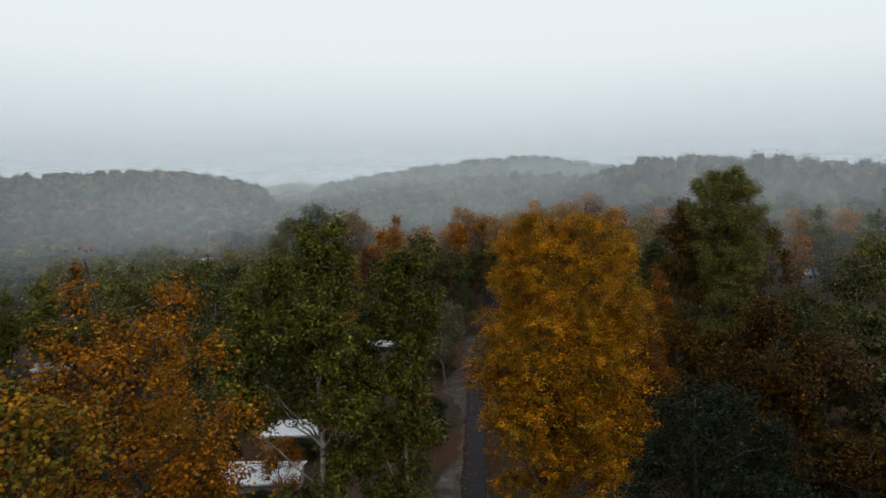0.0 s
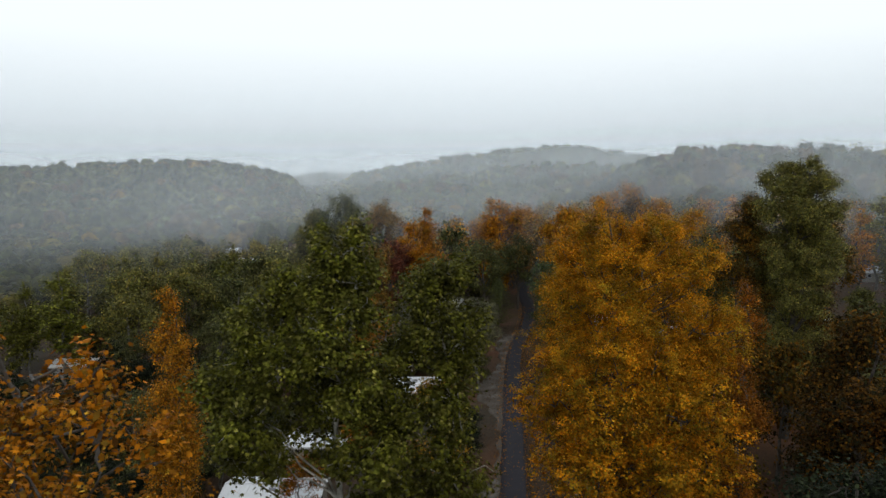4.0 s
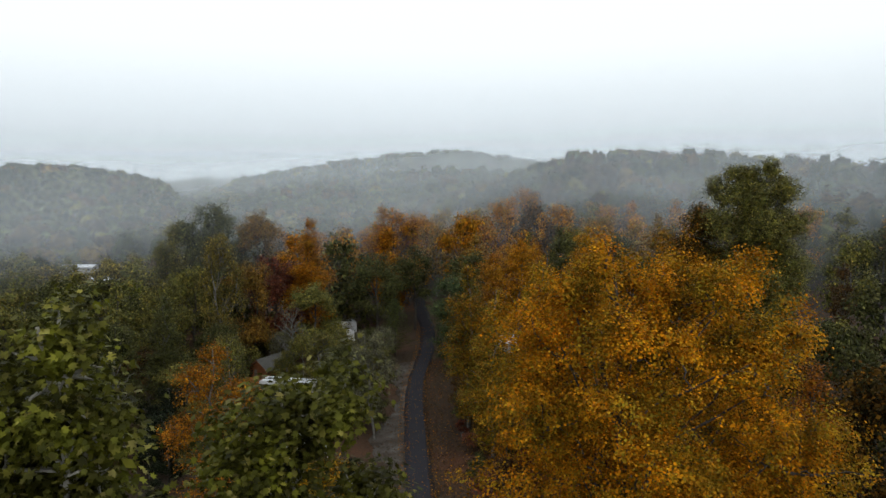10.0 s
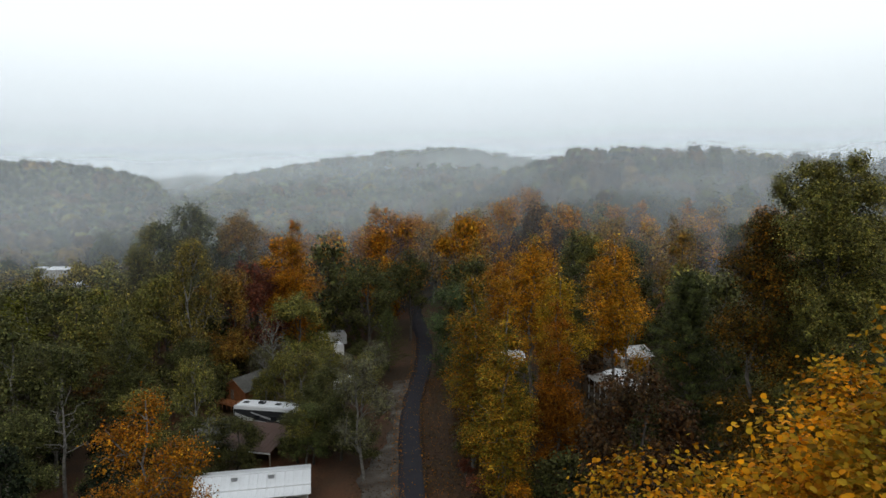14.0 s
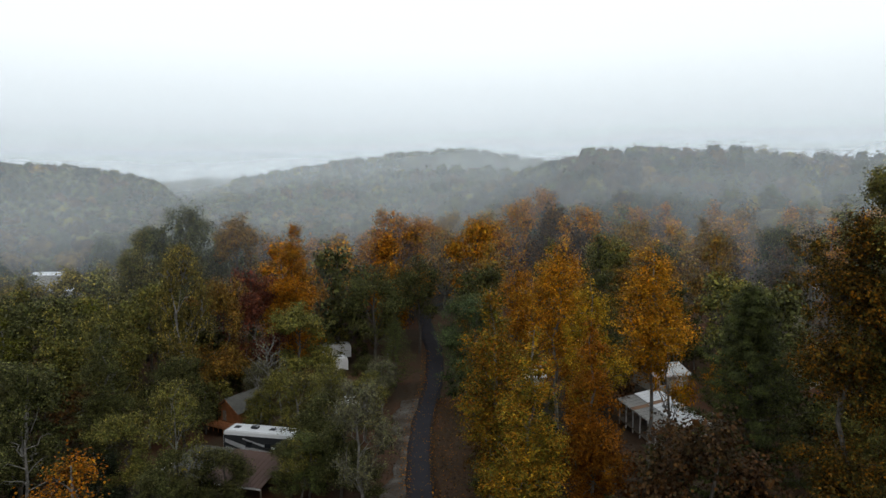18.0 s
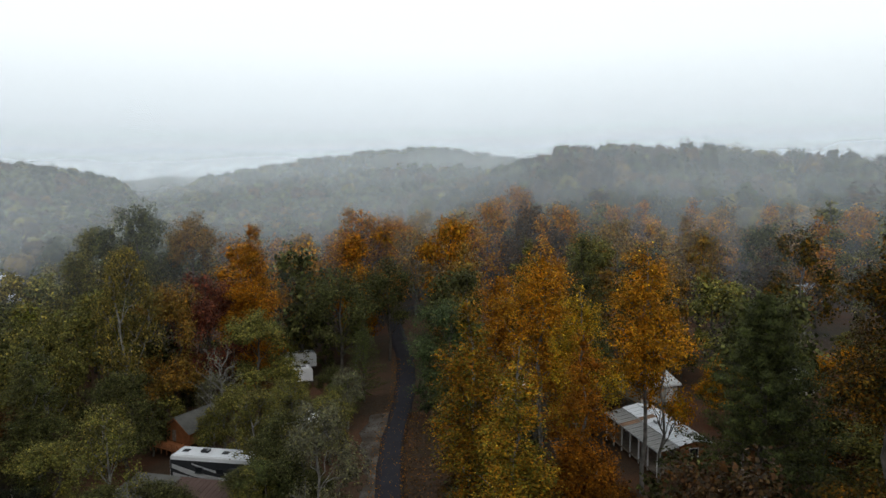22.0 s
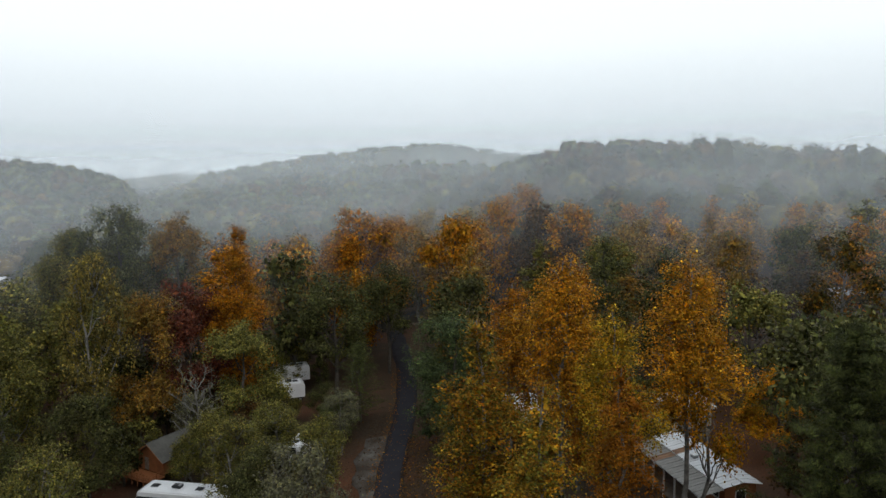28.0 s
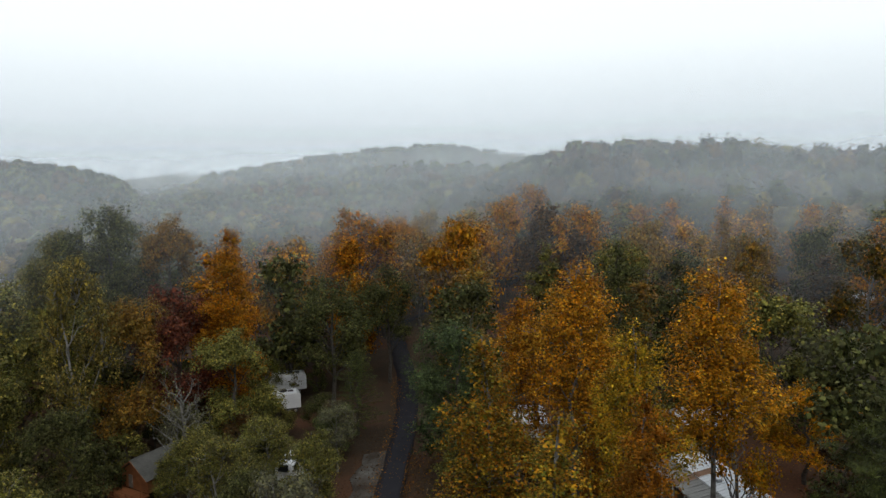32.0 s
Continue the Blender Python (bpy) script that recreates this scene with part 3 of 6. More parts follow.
def tufts(rng, lobes, n, hollow=0.55, high=0.0):
    """Places for tufts in the outer part of a crown made of lobes (x, y, z, radius, half height)."""
    lob = np.array(lobes, dtype=float)
    # each lobe breaks up into billows with gaps between
    k = 7
    d = rng.normal(0, 1, (len(lob) * k, 3))
    d[:, 2] += 0.3
    d /= np.linalg.norm(d, axis=1, keepdims=True)
    big = np.repeat(lob, k, axis=0)
    q = rng.uniform(0.34, 0.54, (len(big), 1))
    mid = big[:, :3] + d * (1.02 - q * 0.8) * np.stack([big[:, 3], big[:, 3], big[:, 4]], -1)
    lob = np.concatenate([np.concatenate([mid, big[:, 3:4] * q, np.minimum(big[:, 4:5], big[:, 3:4]) * q * 0.9], 1), lob * np.array([1, 1, 1, 0.55, 0.55])])
    w = lob[:, 3] * (lob[:, 3] + lob[:, 4]) * (1 + high * (lob[:, 2] > lob[:, 2].max() - 8.5))
    pick = rng.choice(len(lob), n, p=w / w.sum())
    d = rng.normal(0, 1, (n, 3))
    d[:, 2] += 0.25
    d /= np.linalg.norm(d, axis=1, keepdims=True)
    f = hollow + (1 - hollow) * rng.uniform(0, 1, (n, 1)) ** 0.6
    wob = 1 + 0.22 * np.sin(d[:, :1] * 5.1 + pick[:, None]) * np.cos(d[:, 1:2] * 4.3 + 2 * pick[:, None]) + 0.15 * np.sin(d[:, 2:3] * 7 + pick[:, None])
    return lob[pick, :3] + d * f * wob * np.stack([lob[pick, 3], lob[pick, 3], lob[pick, 4]], -1), lob[pick, :3] - np.array([0, 0, 0.3])


def skeleton(rng, lobes, height, trunk_r, ends, fork=0.0, twig=0.02):
    """Trunk, limbs to the lobes, branches to tufts."""
    lob = np.array(lobes, dtype=float)
    top = lob[np.argmax(lob[:, 2])]
    limbs = []
    cx, cy = lob[:, 0].mean() * 0.4, lob[:, 1].mean() * 0.4
    spine = bent(rng, (0, 0, -0.6), (top[0] * 0.8 + cx * 0.2, top[1] * 0.8 + cy * 0.2, min(top[2] + top[4] * 0.5, height)), trunk_r, 0.035, 0.012, 10)
    limbs.append(spine)
    sp = np.array([q[0] for q in spine])
    for L in lob:
        reach = math.hypot(L[0], L[1])
        z0 = max(height * (0.18 + fork), L[2] - reach * 0.9 - L[4] * 0.5)
        k = int(np.argmin(np.abs(sp[:, 2] - z0)))
        limbs.append(bent(rng, sp[k], L[:3], max(spine[k][1] * 0.42, 0.04), 0.025, 0.035, 7))
    for e in ends:
        k = int(np.argmin(np.linalg.norm(lob[:, :3] - e, axis=1)))
        a = lob[k, :3] + (e - lob[k, :3]) * 0.05 - np.array([0, 0, lob[k, 4] * 0.3])
        limbs.append(bent(rng, a, e, twig * 2.2, twig * 0.5, 0.06, 5))
    return tubes(limbs)


def make_tree(rng, lobes, height, trunk_r, n_tufts, per, spread, size, lobed=False, hollow=0.55, twigs=60, twig=0.02, droop=0.35, grow=0.0, fill=34, inside=None):
    c, mid = tufts(rng, lobes, n_tufts, hollow, grow * 2)
    keep = c[:, 2] > height * 0.08
    c, mid = c[keep], mid[keep]
    crown = leaf_cloud(rng, c, per, spread, size, mid, lobed, droop, grow=grow, inner=inner_leaves(rng, lobes, fill, inside or max(0.16, size * 1.5)) if fill else None)
    limbs = skeleton(rng, lobes, height, trunk_r, c[:twigs], twig=twig)
    return limbs, crown


def column_lobes(rng, h, r, base=0.22, n=17, point=0.6):
    """Tall crown, widest below the middle, ragged."""
    out = []
    for i in range(n):
        u = (i + 0.5) / n
        z = h * (base + (0.97 - base) * u)
        w = r * math.sin(math.pi * (0.12 + 0.80 * u)) ** 0.8 * (1 - 0.25 * u) * 1.12
        a = i * 2.4 + rng.uniform(-0.6, 0.6)
        o = w * rng.uniform(0.30, 0.62) * (1 - 0.5 * u)
        out.append((o * math.cos(a), o * math.sin(a), z + rng.uniform(-0.03, 0.03) * h, w * rng.uniform(0.52, 0.78), h * 0.075 * rng.uniform(0.8, 1.5)))
    out.append((0, 0, h * (base + 0.35), r * 0.75, h * 0.2))
    return out


def round_lobes(rng, h, r, base=0.25, n=12):
    """Broad crown of billowing lobes."""
    out = [(0, 0, h * 0.82, r * 0.5, h * 0.16)]
    for i in range(n):
        u = rng.uniform(0, 1)
        z = h * (base + (0.86 - base) * u)
        a = i * 2.4 + rng.uniform(-0.5, 0.5)
        w = math.sqrt(max(0.1, 1 - (abs(u - 0.42) / 0.75) ** 2))
        o = r * 0.62 * w
        out.append((o * math.cos(a), o * math.sin(a), z, r * rng.uniform(0.34, 0.48), h * rng.uniform(0.09, 0.14)))
    return out


def pine_meshes(rng, h, r, levels=22, arms=7, per=30):
    """A conifer: whorls of boughs, each feathered with needle sprays."""
    limbs = [bent(rng, (0, 0, -0.5), (0, 0, h), 0.24, 0.02, 0.004, 10)]
    cs = []
    for i in range(levels):
        u = i / (levels - 1)
        z = h * (0.12 + 0.86 * u)
        reach = r * (1 - u ** 1.5) ** 0.8 * rng.uniform(0.75, 1.12) + 0.3
        for k in range(arms):
            a = 2 * math.pi * (k + rng.uniform(-0.3, 0.3)) / arms + i * 0.9
            L = reach * rng.uniform(0.65, 1.15)
            tip = np.array([L * math.cos(a), L * math.sin(a), z + L * (0.25 + 0.25 * u) + 0.2])
            limbs.append(bent(rng, (0, 0, z), tip, 0.045, 0.01, 0.03, 4))
            for s in np.linspace(0.3, 1.02, 6):
                cs.append(np.array([0, 0, z]) * (1 - s) + tip * s)
    cs = np.array(cs)

    def axis(p):
        q = p.copy()
        q[:, :2] = 0
        q[:, 2] -= 0.5
        return q
    crown = leaf_cloud(rng, cs, per, 0.17, 0.24, axis, False, -0.6, wide=0.10, up=0.35)
    return tubes(limbs, 5), crown


def bare_meshes(rng, h, r, arms=16, twigs=5):
    limbs = [bent(rng, (0, 0, -0.5), (0.3, 0.1, h * 0.9), 0.2, 0.03, 0.012, 9)]
    ends = []
    for i in range(arms):
        u = 0.35 + 0.6 * i / arms
        a = i * 2.4 + rng.uniform(-0.4, 0.4)
        L = r * (1.1 - 0.6 * u) * rng.uniform(0.7, 1.2)
        s = np.array([0.3 * u, 0.1 * u, h * 0.9 * u])
        e = s + np.array([L * math.cos(a), L * math.sin(a), L * rng.uniform(0.5, 1.0)])
        limbs.append(bent(rng, s, e, 0.07, 0.02, 0.06, 6))
        for k in range(twigs):
            q = s + (e - s) * rng.uniform(0.35, 1.0)
            t = q + rng.normal(0, 0.6, 3) + np.array([0, 0, 0.7])
            limbs.append(bent(rng, q, t, 0.022, 0.006, 0.05, 4))
            ends.append(t)
    return tubes(limbs, 5), np.array(ends)


def rng_of(seed):
    return np.random.default_rng(seed)


PROTO = {}


def add_proto(key, h, r, limbs, crown):
    PROTO[key] = (h, r, limbs, crown)


for k in range(3):
    g = rng_of(10 + k)
    add_proto("near_column%d" % k, 22, 3.6, *make_tree(g, column_lobes(g, 22, 3.6, 0.06, 19), 22, 0.22, 1500, 20, 0.27, 0.15, hollow=0.5, twigs=30, fill=70))
for k in range(2):
    g = rng_of(15 + k)
    add_proto("high_column%d" % k, 22, 3.6, *make_tree(g, column_lobes(g, 22, 3.6, 0.46, 14), 22, 0.2, 950, 19, 0.28, 0.15, hollow=0.45, twigs=50, fill=50))
for k in range(3):
    g = rng_of(20 + k)
    add_proto("column%d" % k, 22, 4.2, *make_tree(g, column_lobes(g, 22, 4.2, n=15), 22, 0.26, 360, 10, 0.42, 0.35, hollow=0.5, twigs=2))
for k in range(3):
    g = rng_of(30 + k)
    add_proto("round%d" % k, 18, 6.0, *make_tree(g, round_lobes(g, 18, 6.0), 18, 0.32, 360, 10, 0.5, 0.40, hollow=0.55, twigs=2))
for k in range(2):
    g = rng_of(25 + k)
    add_proto("far_column%d" % k, 22, 4.2, *make_tree(g, column_lobes(g, 22, 4.2, n=13), 22, 0.26, 230, 8, 0.5, 0.55, hollow=0.55, twigs=0))
    add_proto("far_round%d" % k, 18, 6.0, *make_tree(g, round_lobes(g, 18, 6.0), 18, 0.32, 260, 8, 0.55, 0.6, hollow=0.6, twigs=0))
for k in range(2):
    g = rng_of(40 + k)
    add_proto("near_round%d" % k, 18, 5.0, *make_tree(g, round_lobes(g, 18, 5.0, 0.15, 15), 18, 0.3, 1000, 18, 0.36, 0.22, hollow=0.5, twigs=24, fill=60))
g = rng_of(45)
add_proto("high_round0", 18, 5.0, *make_tree(g, round_lobes(g, 18, 5.0, 0.38, 17), 18, 0.3, 900, 16, 0.34, 0.21, hollow=0.55, twigs=20, fill=60))
add_proto("dome0", 18, 5.0, *make_tree(g, round_lobes(g, 18, 5.0, 0.06, 24), 18, 0.3, 1500, 15, 0.30, 0.20, hollow=0.6, twigs=8, fill=80))
g = rng_of(47)
add_proto("dense0", 18, 5.0, *make_tree(g, round_lobes(g, 18, 5.0, 0.05, 30), 18, 0.3, 2400, 16, 0.24, 0.16, hollow=0.75, twigs=4, fill=120))
for k in range(2):
    g = rng_of(50 + k)
    add_proto("sparse%d" % k, 14, 3.6, *make_tree(g, round_lobes(g, 14, 3.6, 0.3, 12), 14, 0.2, 620, 15, 0.30, 0.17, hollow=0.35, twigs=110, twig=0.022, fill=10))
for k in range(2):
    g = rng_of(60 + k)
    add_proto("shrub%d" % k, 4, 2.2, *make_tree(g, round_lobes(g, 4, 2.2, 0.2, 9), 4, 0.08, 170, 12, 0.28, 0.19, hollow=0.4, twigs=20))
for k in range(2):
    add_proto("pine%d" % k, 20, 4.5, *pine_meshes(rng_of(70 + k), 20, 4.5, per=(105, 44)[k]))
g = rng_of(80)
b_l, b_e = bare_meshes(g, 12, 4.0, 20, 6)
add_proto("bare0", 12, 4.0, b_l, leaf_cloud(g, b_e, 3, 0.3, 0.2, lambda p: p * np.array([0.2, 0.2, 0.9]), False, 0.3))


def tree(name, label, x, y, top, r, proto, leaves, bark=BARK, rz=None, category="tree", group="", sink=0.0):
    """A tree that stands on the ground at (x, y), its top at height `top`, its crown about r wide to each side."""
    h0, r0, limbs, crown = PROTO[proto]
    z = float(ground(x, y)) - sink
    e = thing(name, x, y, z, 0, label, category, group)
    turn_by = (x * 37.7 + y * 17.3) % 360 if rz is None else rz
    e.matrix_basis = pose(x, y, z, 0, 0, turn_by)
    e.scale = (r / r0, r / r0, (top - z) / h0)
    under("trunk", limbs, bark, e)
    under("crown", crown, leaves, e)
    return e


def hero(name, label, x, y, lobes, trunk_r, leaves, bark, seed, n_tufts, per, spread, size, hollow=0.5, lobed=False, twigs=160, droop=0.35, grow=0.0, fill=60, twig=0.022):
    """A tree close to the camera's path, with lobes of its own given at true heights."""
    z = float(ground(x, y))
    local = [(a - x, b - y, c - z, d, e) for a, b, c, d, e in lobes]
    top = max(c + e for _, _, c, _, e in local)
    limbs, crown = make_tree(rng_of(seed), local, top, trunk_r, n_tufts, per, spread, size, lobed, hollow, twigs, twig, droop, grow, fill, max(0.06, size))
    e = thing(name, x, y, z, 0, label, "tree")
    under("trunk", limbs, bark, e)
    under("crown", crown, leaves, e)
    return e


# trees beside the path
def cone_lobes(seed, cx, cy, levels, deep=0.8):
    """A crown that widens downwards: at each level (height, half width, count) a ring of lobes round a middle one."""
    g, out = random.Random(seed), []
    for z, half, n in levels:
        out.append((cx, cy, z, half * 0.46, half * 0.34 + 0.5))
        for k in range(n):
            a = 2.4 * k + z * 1.3 + g.uniform(-0.3, 0.3)
            r = half * g.uniform(0.30, 0.42)
            o = half - r * g.uniform(0.85, 1.1)
            out.append((cx + o * math.cos(a), cy + deep * o * math.sin(a), z + g.uniform(-0.7, 0.7), r, r * g.uniform(0.75, 1.0)))
    return tuple(out)


GOLD_TOPS = ((5.2, 42.6, 29.2, 1.1, 1.1), (11.3, 43.2, 29.3, 1.2, 1.2), (12.3, 42.4, 27.9, 1.2, 1.2), (4.5, 42.8, 27.9, 1.2, 1.2), (6.2, 42.4, 30.0, 1.0, 1.0), (5.9, 42.8, 28.9, 1.2, 1.1), (7.5, 43.0, 29.4, 1.0, 1.1), (9.7, 44.6, 29.9, 1.1, 1.0), (10.3, 43.4, 28.8, 1.2, 1.1), (8.9, 43.6, 28.7, 1.3, 1.2))
hero("tulip_poplar", "tall golden-orange tulip poplar with two rounded tops", 8.3, 43.4,
     GOLD_TOPS + cone_lobes(5, 8.3, 43.4, ((28.3, 3.8, 6), (26.9, 5.0, 7), (25.0, 6.1, 8), (22.6, 6.7, 9), (20.0, 6.9, 9), (17.2, 6.7, 9), (14.2, 6.0, 7), (11.2, 5.0, 6))),
     0.30, GOLD, BARK, 101, 8200, 28, 0.17, 0.074, grow=0.7, lobed=True, fill=240)
hero("orange_maple", "smaller red-orange tree beside the golden poplar", 15.5, 46.4,
     ((15.5, 45.6, 25.2, 0.7, 1.5), (15.6, 45.6, 23.2, 1.2, 1.6), (15.3, 45.4, 20.6, 1.6, 2.0), (15.6, 45.8, 17.4, 1.8, 2.2), (15.4, 45.6, 13.6, 2.0, 2.4)),
     0.2, RUST_LEAF, BARK, 102, 1300, 22, 0.2, 0.085, grow=0.4, lobed=False)
hero("sycamore", "broad green sycamore with pale mottled limbs", -7.2, 36.4,
     ((-9.0, 36.2, 27.8, 1.0, 1.1), (-7.4, 36.4, 29.0, 1.0, 1.1), (-5.9, 36.4, 29.5, 1.0, 1.1), (-9.6, 36.2, 26.4, 1.2, 1.3), (-5.3, 36.5, 27.9, 1.2, 1.5), (-7.2, 36.6, 27.4, 1.8, 1.8), (-7.2, 35.2, 26.0, 1.7, 1.8), (-6.0, 37.4, 25.8, 1.8, 1.9),
      (-11.0, 36.0, 26.0, 1.1, 1.3), (-10.8, 36.2, 24.2, 1.6, 1.7), (-8.9, 35.2, 24.4, 1.8, 1.9), (-8.6, 37.6, 24.2, 2.0, 2.0), (-6.2, 35.6, 23.6, 2.1, 2.1), (-12.4, 36.2, 22.2, 1.5, 1.7), (-10.6, 35.6, 21.6, 2.1, 2.2),
      (-7.6, 37.6, 20.8, 2.6, 2.5), (-5.4, 35.2, 19.6, 1.9, 2.0), (-9.4, 34.8, 19.6, 1.5, 1.5), (-12.0, 36.4, 19.4, 1.4, 1.5), (-6.0, 37.0, 15.6, 2.2, 2.2), (-8.6, 36.4, 13.2, 1.5, 1.5)),
     0.30, GREEN, PALE_BARK, 103, 3300, 14, 0.23, 0.165, grow=0.2, hollow=0.5, twigs=300, lobed="palmate", fill=200, twig=0.032)
hero("sycamore", "green sycamore with upright pale limbs", -2.9, 38.4,
     ((-4.7, 38.8, 23.7, 1.0, 1.4), (-4.9, 39.0, 21.4, 1.3, 1.7), (-3.5, 38.4, 26.8, 0.9, 1.2), (-2.5, 38.2, 27.3, 1.1, 1.4), (-1.4, 38.2, 27.6, 1.1, 1.3), (-2.9, 38.2, 25.7, 1.8, 1.9), (-1.2, 38.0, 25.0, 1.4, 1.8), (-3.3, 38.8, 23.7, 2.4, 2.2), (-1.4, 38.2, 21.8, 1.9, 2.4),
      (-4.3, 38.0, 20.9, 2.4, 2.5), (-1.7, 38.8, 18.1, 2.2, 2.6), (-3.9, 38.4, 16.6, 2.6, 2.6), (-2.4, 38.4, 13.4, 2.5, 2.6)),
     0.24, GREEN, PALE_BARK, 104, 2500, 14, 0.23, 0.165, grow=0.2, hollow=0.5, twigs=220, lobed="palmate", fill=200, twig=0.032)
hero("autumn_maple", "thin-crowned orange tree with two spires of leaves", -9.5, 19.2,
     ((-11.7, 20.8, 29.2, 0.6, 0.9), (-11.6, 20.5, 28.2, 1.0, 1.1), (-7.1, 17.5, 29.0, 0.6, 0.9), (-7.3, 17.9, 28.0, 1.0, 1.1), (-9.6, 19.3, 27.4, 1.1, 1.0)) +
     cone_lobes(8, -9.4, 19.2, ((26.4, 3.5, 6), (24.4, 4.4, 7), (22.2, 4.3, 7), (19.6, 3.7, 6), (16.8, 3.0, 5), (13.8, 2.4, 4))),
     0.13, FLAME, BARK, 105, 1900, 13, 0.21, 0.115, grow=0.2, hollow=0.35, twigs=380, fill=60, lobed="palmate")
hero("yellowing_maple", "low yellow-green tree turning gold", -9.2, 14.4,
     ((-8.6, 14.2, 26.2, 1.1, 1.2), (-9.9, 14.4, 26.5, 1.2, 1.2), (-10.6, 14.8, 25.4, 1.3, 1.3), (-7.8, 14.4, 23.8, 1.3, 1.5), (-10.4, 14.8, 22.8, 1.8, 1.7), (-8.8, 14.4, 21.0, 2.0, 1.9), (-9.2, 14.4, 16.5, 2.4, 2.6)),
     0.18, POPLAR, BARK, 106, 1500, 16, 0.23, 0.115, hollow=0.45, lobed="palmate")
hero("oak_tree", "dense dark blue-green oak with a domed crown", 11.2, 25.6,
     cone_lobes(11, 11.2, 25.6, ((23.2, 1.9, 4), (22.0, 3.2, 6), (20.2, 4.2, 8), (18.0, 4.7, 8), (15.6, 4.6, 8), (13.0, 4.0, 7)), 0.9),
     0.34, SHADED_OAK, BARK, 107, 2600, 22, 0.20, 0.105, lobed=True)
hero("oak_tree", "very tall dark oak with a domed billowing crown", 35.2, 80.2,
     ((35.2, 80.2, 31.0, 3.4, 3.0), (35.4, 79.8, 27.2, 4.6, 3.4), (35.2, 80.2, 22.6, 4.2, 3.4)) + cone_lobes(14, 35.2, 80.2, ((33.0, 2.8, 5), (31.0, 4.6, 7), (28.0, 5.7, 8), (24.6, 5.6, 8), (21.4, 5.0, 7), (18.2, 4.6, 7), (14.8, 4.2, 6), (11.4, 3.8, 5)), 0.9),
     0.45, OLIVE, BARK, 108, 7800, 20, 0.26, 0.15, hollow=0.6, fill=200)
hero("bronze_oak", "bronze-leaved oak leaning against the tall dark one", 29.6, 80.6,
     ((30.2, 80.2, 28.4, 1.9, 2.0), (29.0, 80.4, 25.6, 2.2, 2.2), (31.0, 80.0, 24.2, 2.2, 2.2), (28.8, 80.6, 21.6, 2.4, 2.4), (30.8, 80.4, 19.2, 2.4, 2.4), (29.6, 80.6, 15.6, 2.8, 2.6)),
     0.28, DUSKY, BARK, 110, 1500, 20, 0.30, 0.16)
hero("golden_maple", "rounded orange tree above a white roof", -12.0, 75.7,
     ((-11.8, 75.7, 19.0, 1.1, 1.6), (-13.0, 75.7, 17.0, 1.8, 1.7), (-10.2, 75.5, 15.7, 1.8, 1.7), (-12.0, 76.1, 14.3, 2.4, 1.9), (-14.2, 75.7, 13.2, 1.9, 1.8), (-9.8, 75.9, 12.1, 2.2, 1.9), (-12.0, 75.3, 9.8, 2.9, 2.2), (-12.2, 75.7, 5.6, 2.9, 2.7)),
     0.22, BRONZE, GREY_BARK, 109, 1500, 20, 0.28, 0.13, lobed=False, hollow=0.4)

# named trees along the lane
P = "tulip_poplar"
tree(P, "slim yellow-green tulip poplar by the lane", 13.3, 105, 23.2, 4.7, "near_column0", POPLAR, GREY_BARK)
tree(P, "slim yellow poplar with a bare pale stem", 14.5, 96, 20.4, 4.2, "near_column1", POPLAR, GREY_BARK)
tree(P, "tall orange tulip poplar by the lane", 21.4, 111, 26.0, 4.2, "high_column1", BRONZE, GREY_BARK)
tree(P, "yellow-topped tulip poplar of the row", 22.5, 104, 22.6, 3.4, "high_column0", YELLOW, GREY_BARK)
tree(P, "rust-orange tulip poplar of the row", 20.4, 98, 20.6, 3.5, "near_column1", RUST_LEAF, GREY_BARK)
tree(P, "tall golden poplar with a pointed crown", 29.9, 107, 25.8, 4.4, "high_column0", BRONZE, GREY_BARK)
tree("thin_maple", "thin yellow tree with a see-through crown", 31.9, 107.6, 21.6, 3.3, "sparse0", GOLD, GREY_BARK)
tree(P, "orange poplar behind the golden row", 26.0, 119, 24.6, 3.6, "near_column0", RUST_LEAF, GREY_BARK)
tree(P, "orange poplar close to the lane", 19.0, 117, 22.6, 3.6, "high_column0", BRONZE, GREY_BARK)
tree("green_maple", "dark olive-green tree behind the poplars", 33.6, 131.0, 25.0, 4.8, "near_column1", DEEP)
tree("holly_tree", "dense blue-green rounded evergreen by the lane", 16.2, 134, 17.4, 5.2, "dense0", HOLLY)
tree("holly_tree", "dense blue-green evergreen at the lane's bend", 20.4, 138.5, 13.6, 4.0, "dense0", HOLLY)
tree(P, "tall yellow-green sparse tree above the cabin", -24.7, 144.8, 25.0, 4.6, "sparse0", YELLOW_GREEN, GREY_BARK)
tree("autumn_maple", "golden-orange tree beside the dark red one", -20.4, 149, 18.8, 5.0, "near_round1", OCHRE)
tree("red_maple", "dark red maple in the wood", -16.8, 155.0, 20.6, 6.0, "near_round0", RED)
tree(P, "bright orange tall tree in the wood", -9.9, 156.5, 26.4, 5.2, "near_column2", ORANGE)
tree("autumn_maple", "lower golden tree below the orange one", -8.3, 148, 14.4, 5.2, "near_round1", OLIVE)
tree("oak_tree", "dark green oak with rusty top", 3.4, 160, 18.6, 6.2, "high_round0", DEEP)
tree("oak_tree", "dark oak with a tall trunk beside the lane", 12.0, 168, 19.4, 5.2, "high_round0", DEEP)
tree("autumn_maple", "broad orange maple in the distance", 8.2, 182, 29.4, 8.6, "near_round0", ORANGE)
tree("autumn_maple", "broad brownish maple in the distance", 30.5, 196, 26.0, 7.5, "column2", OCHRE)
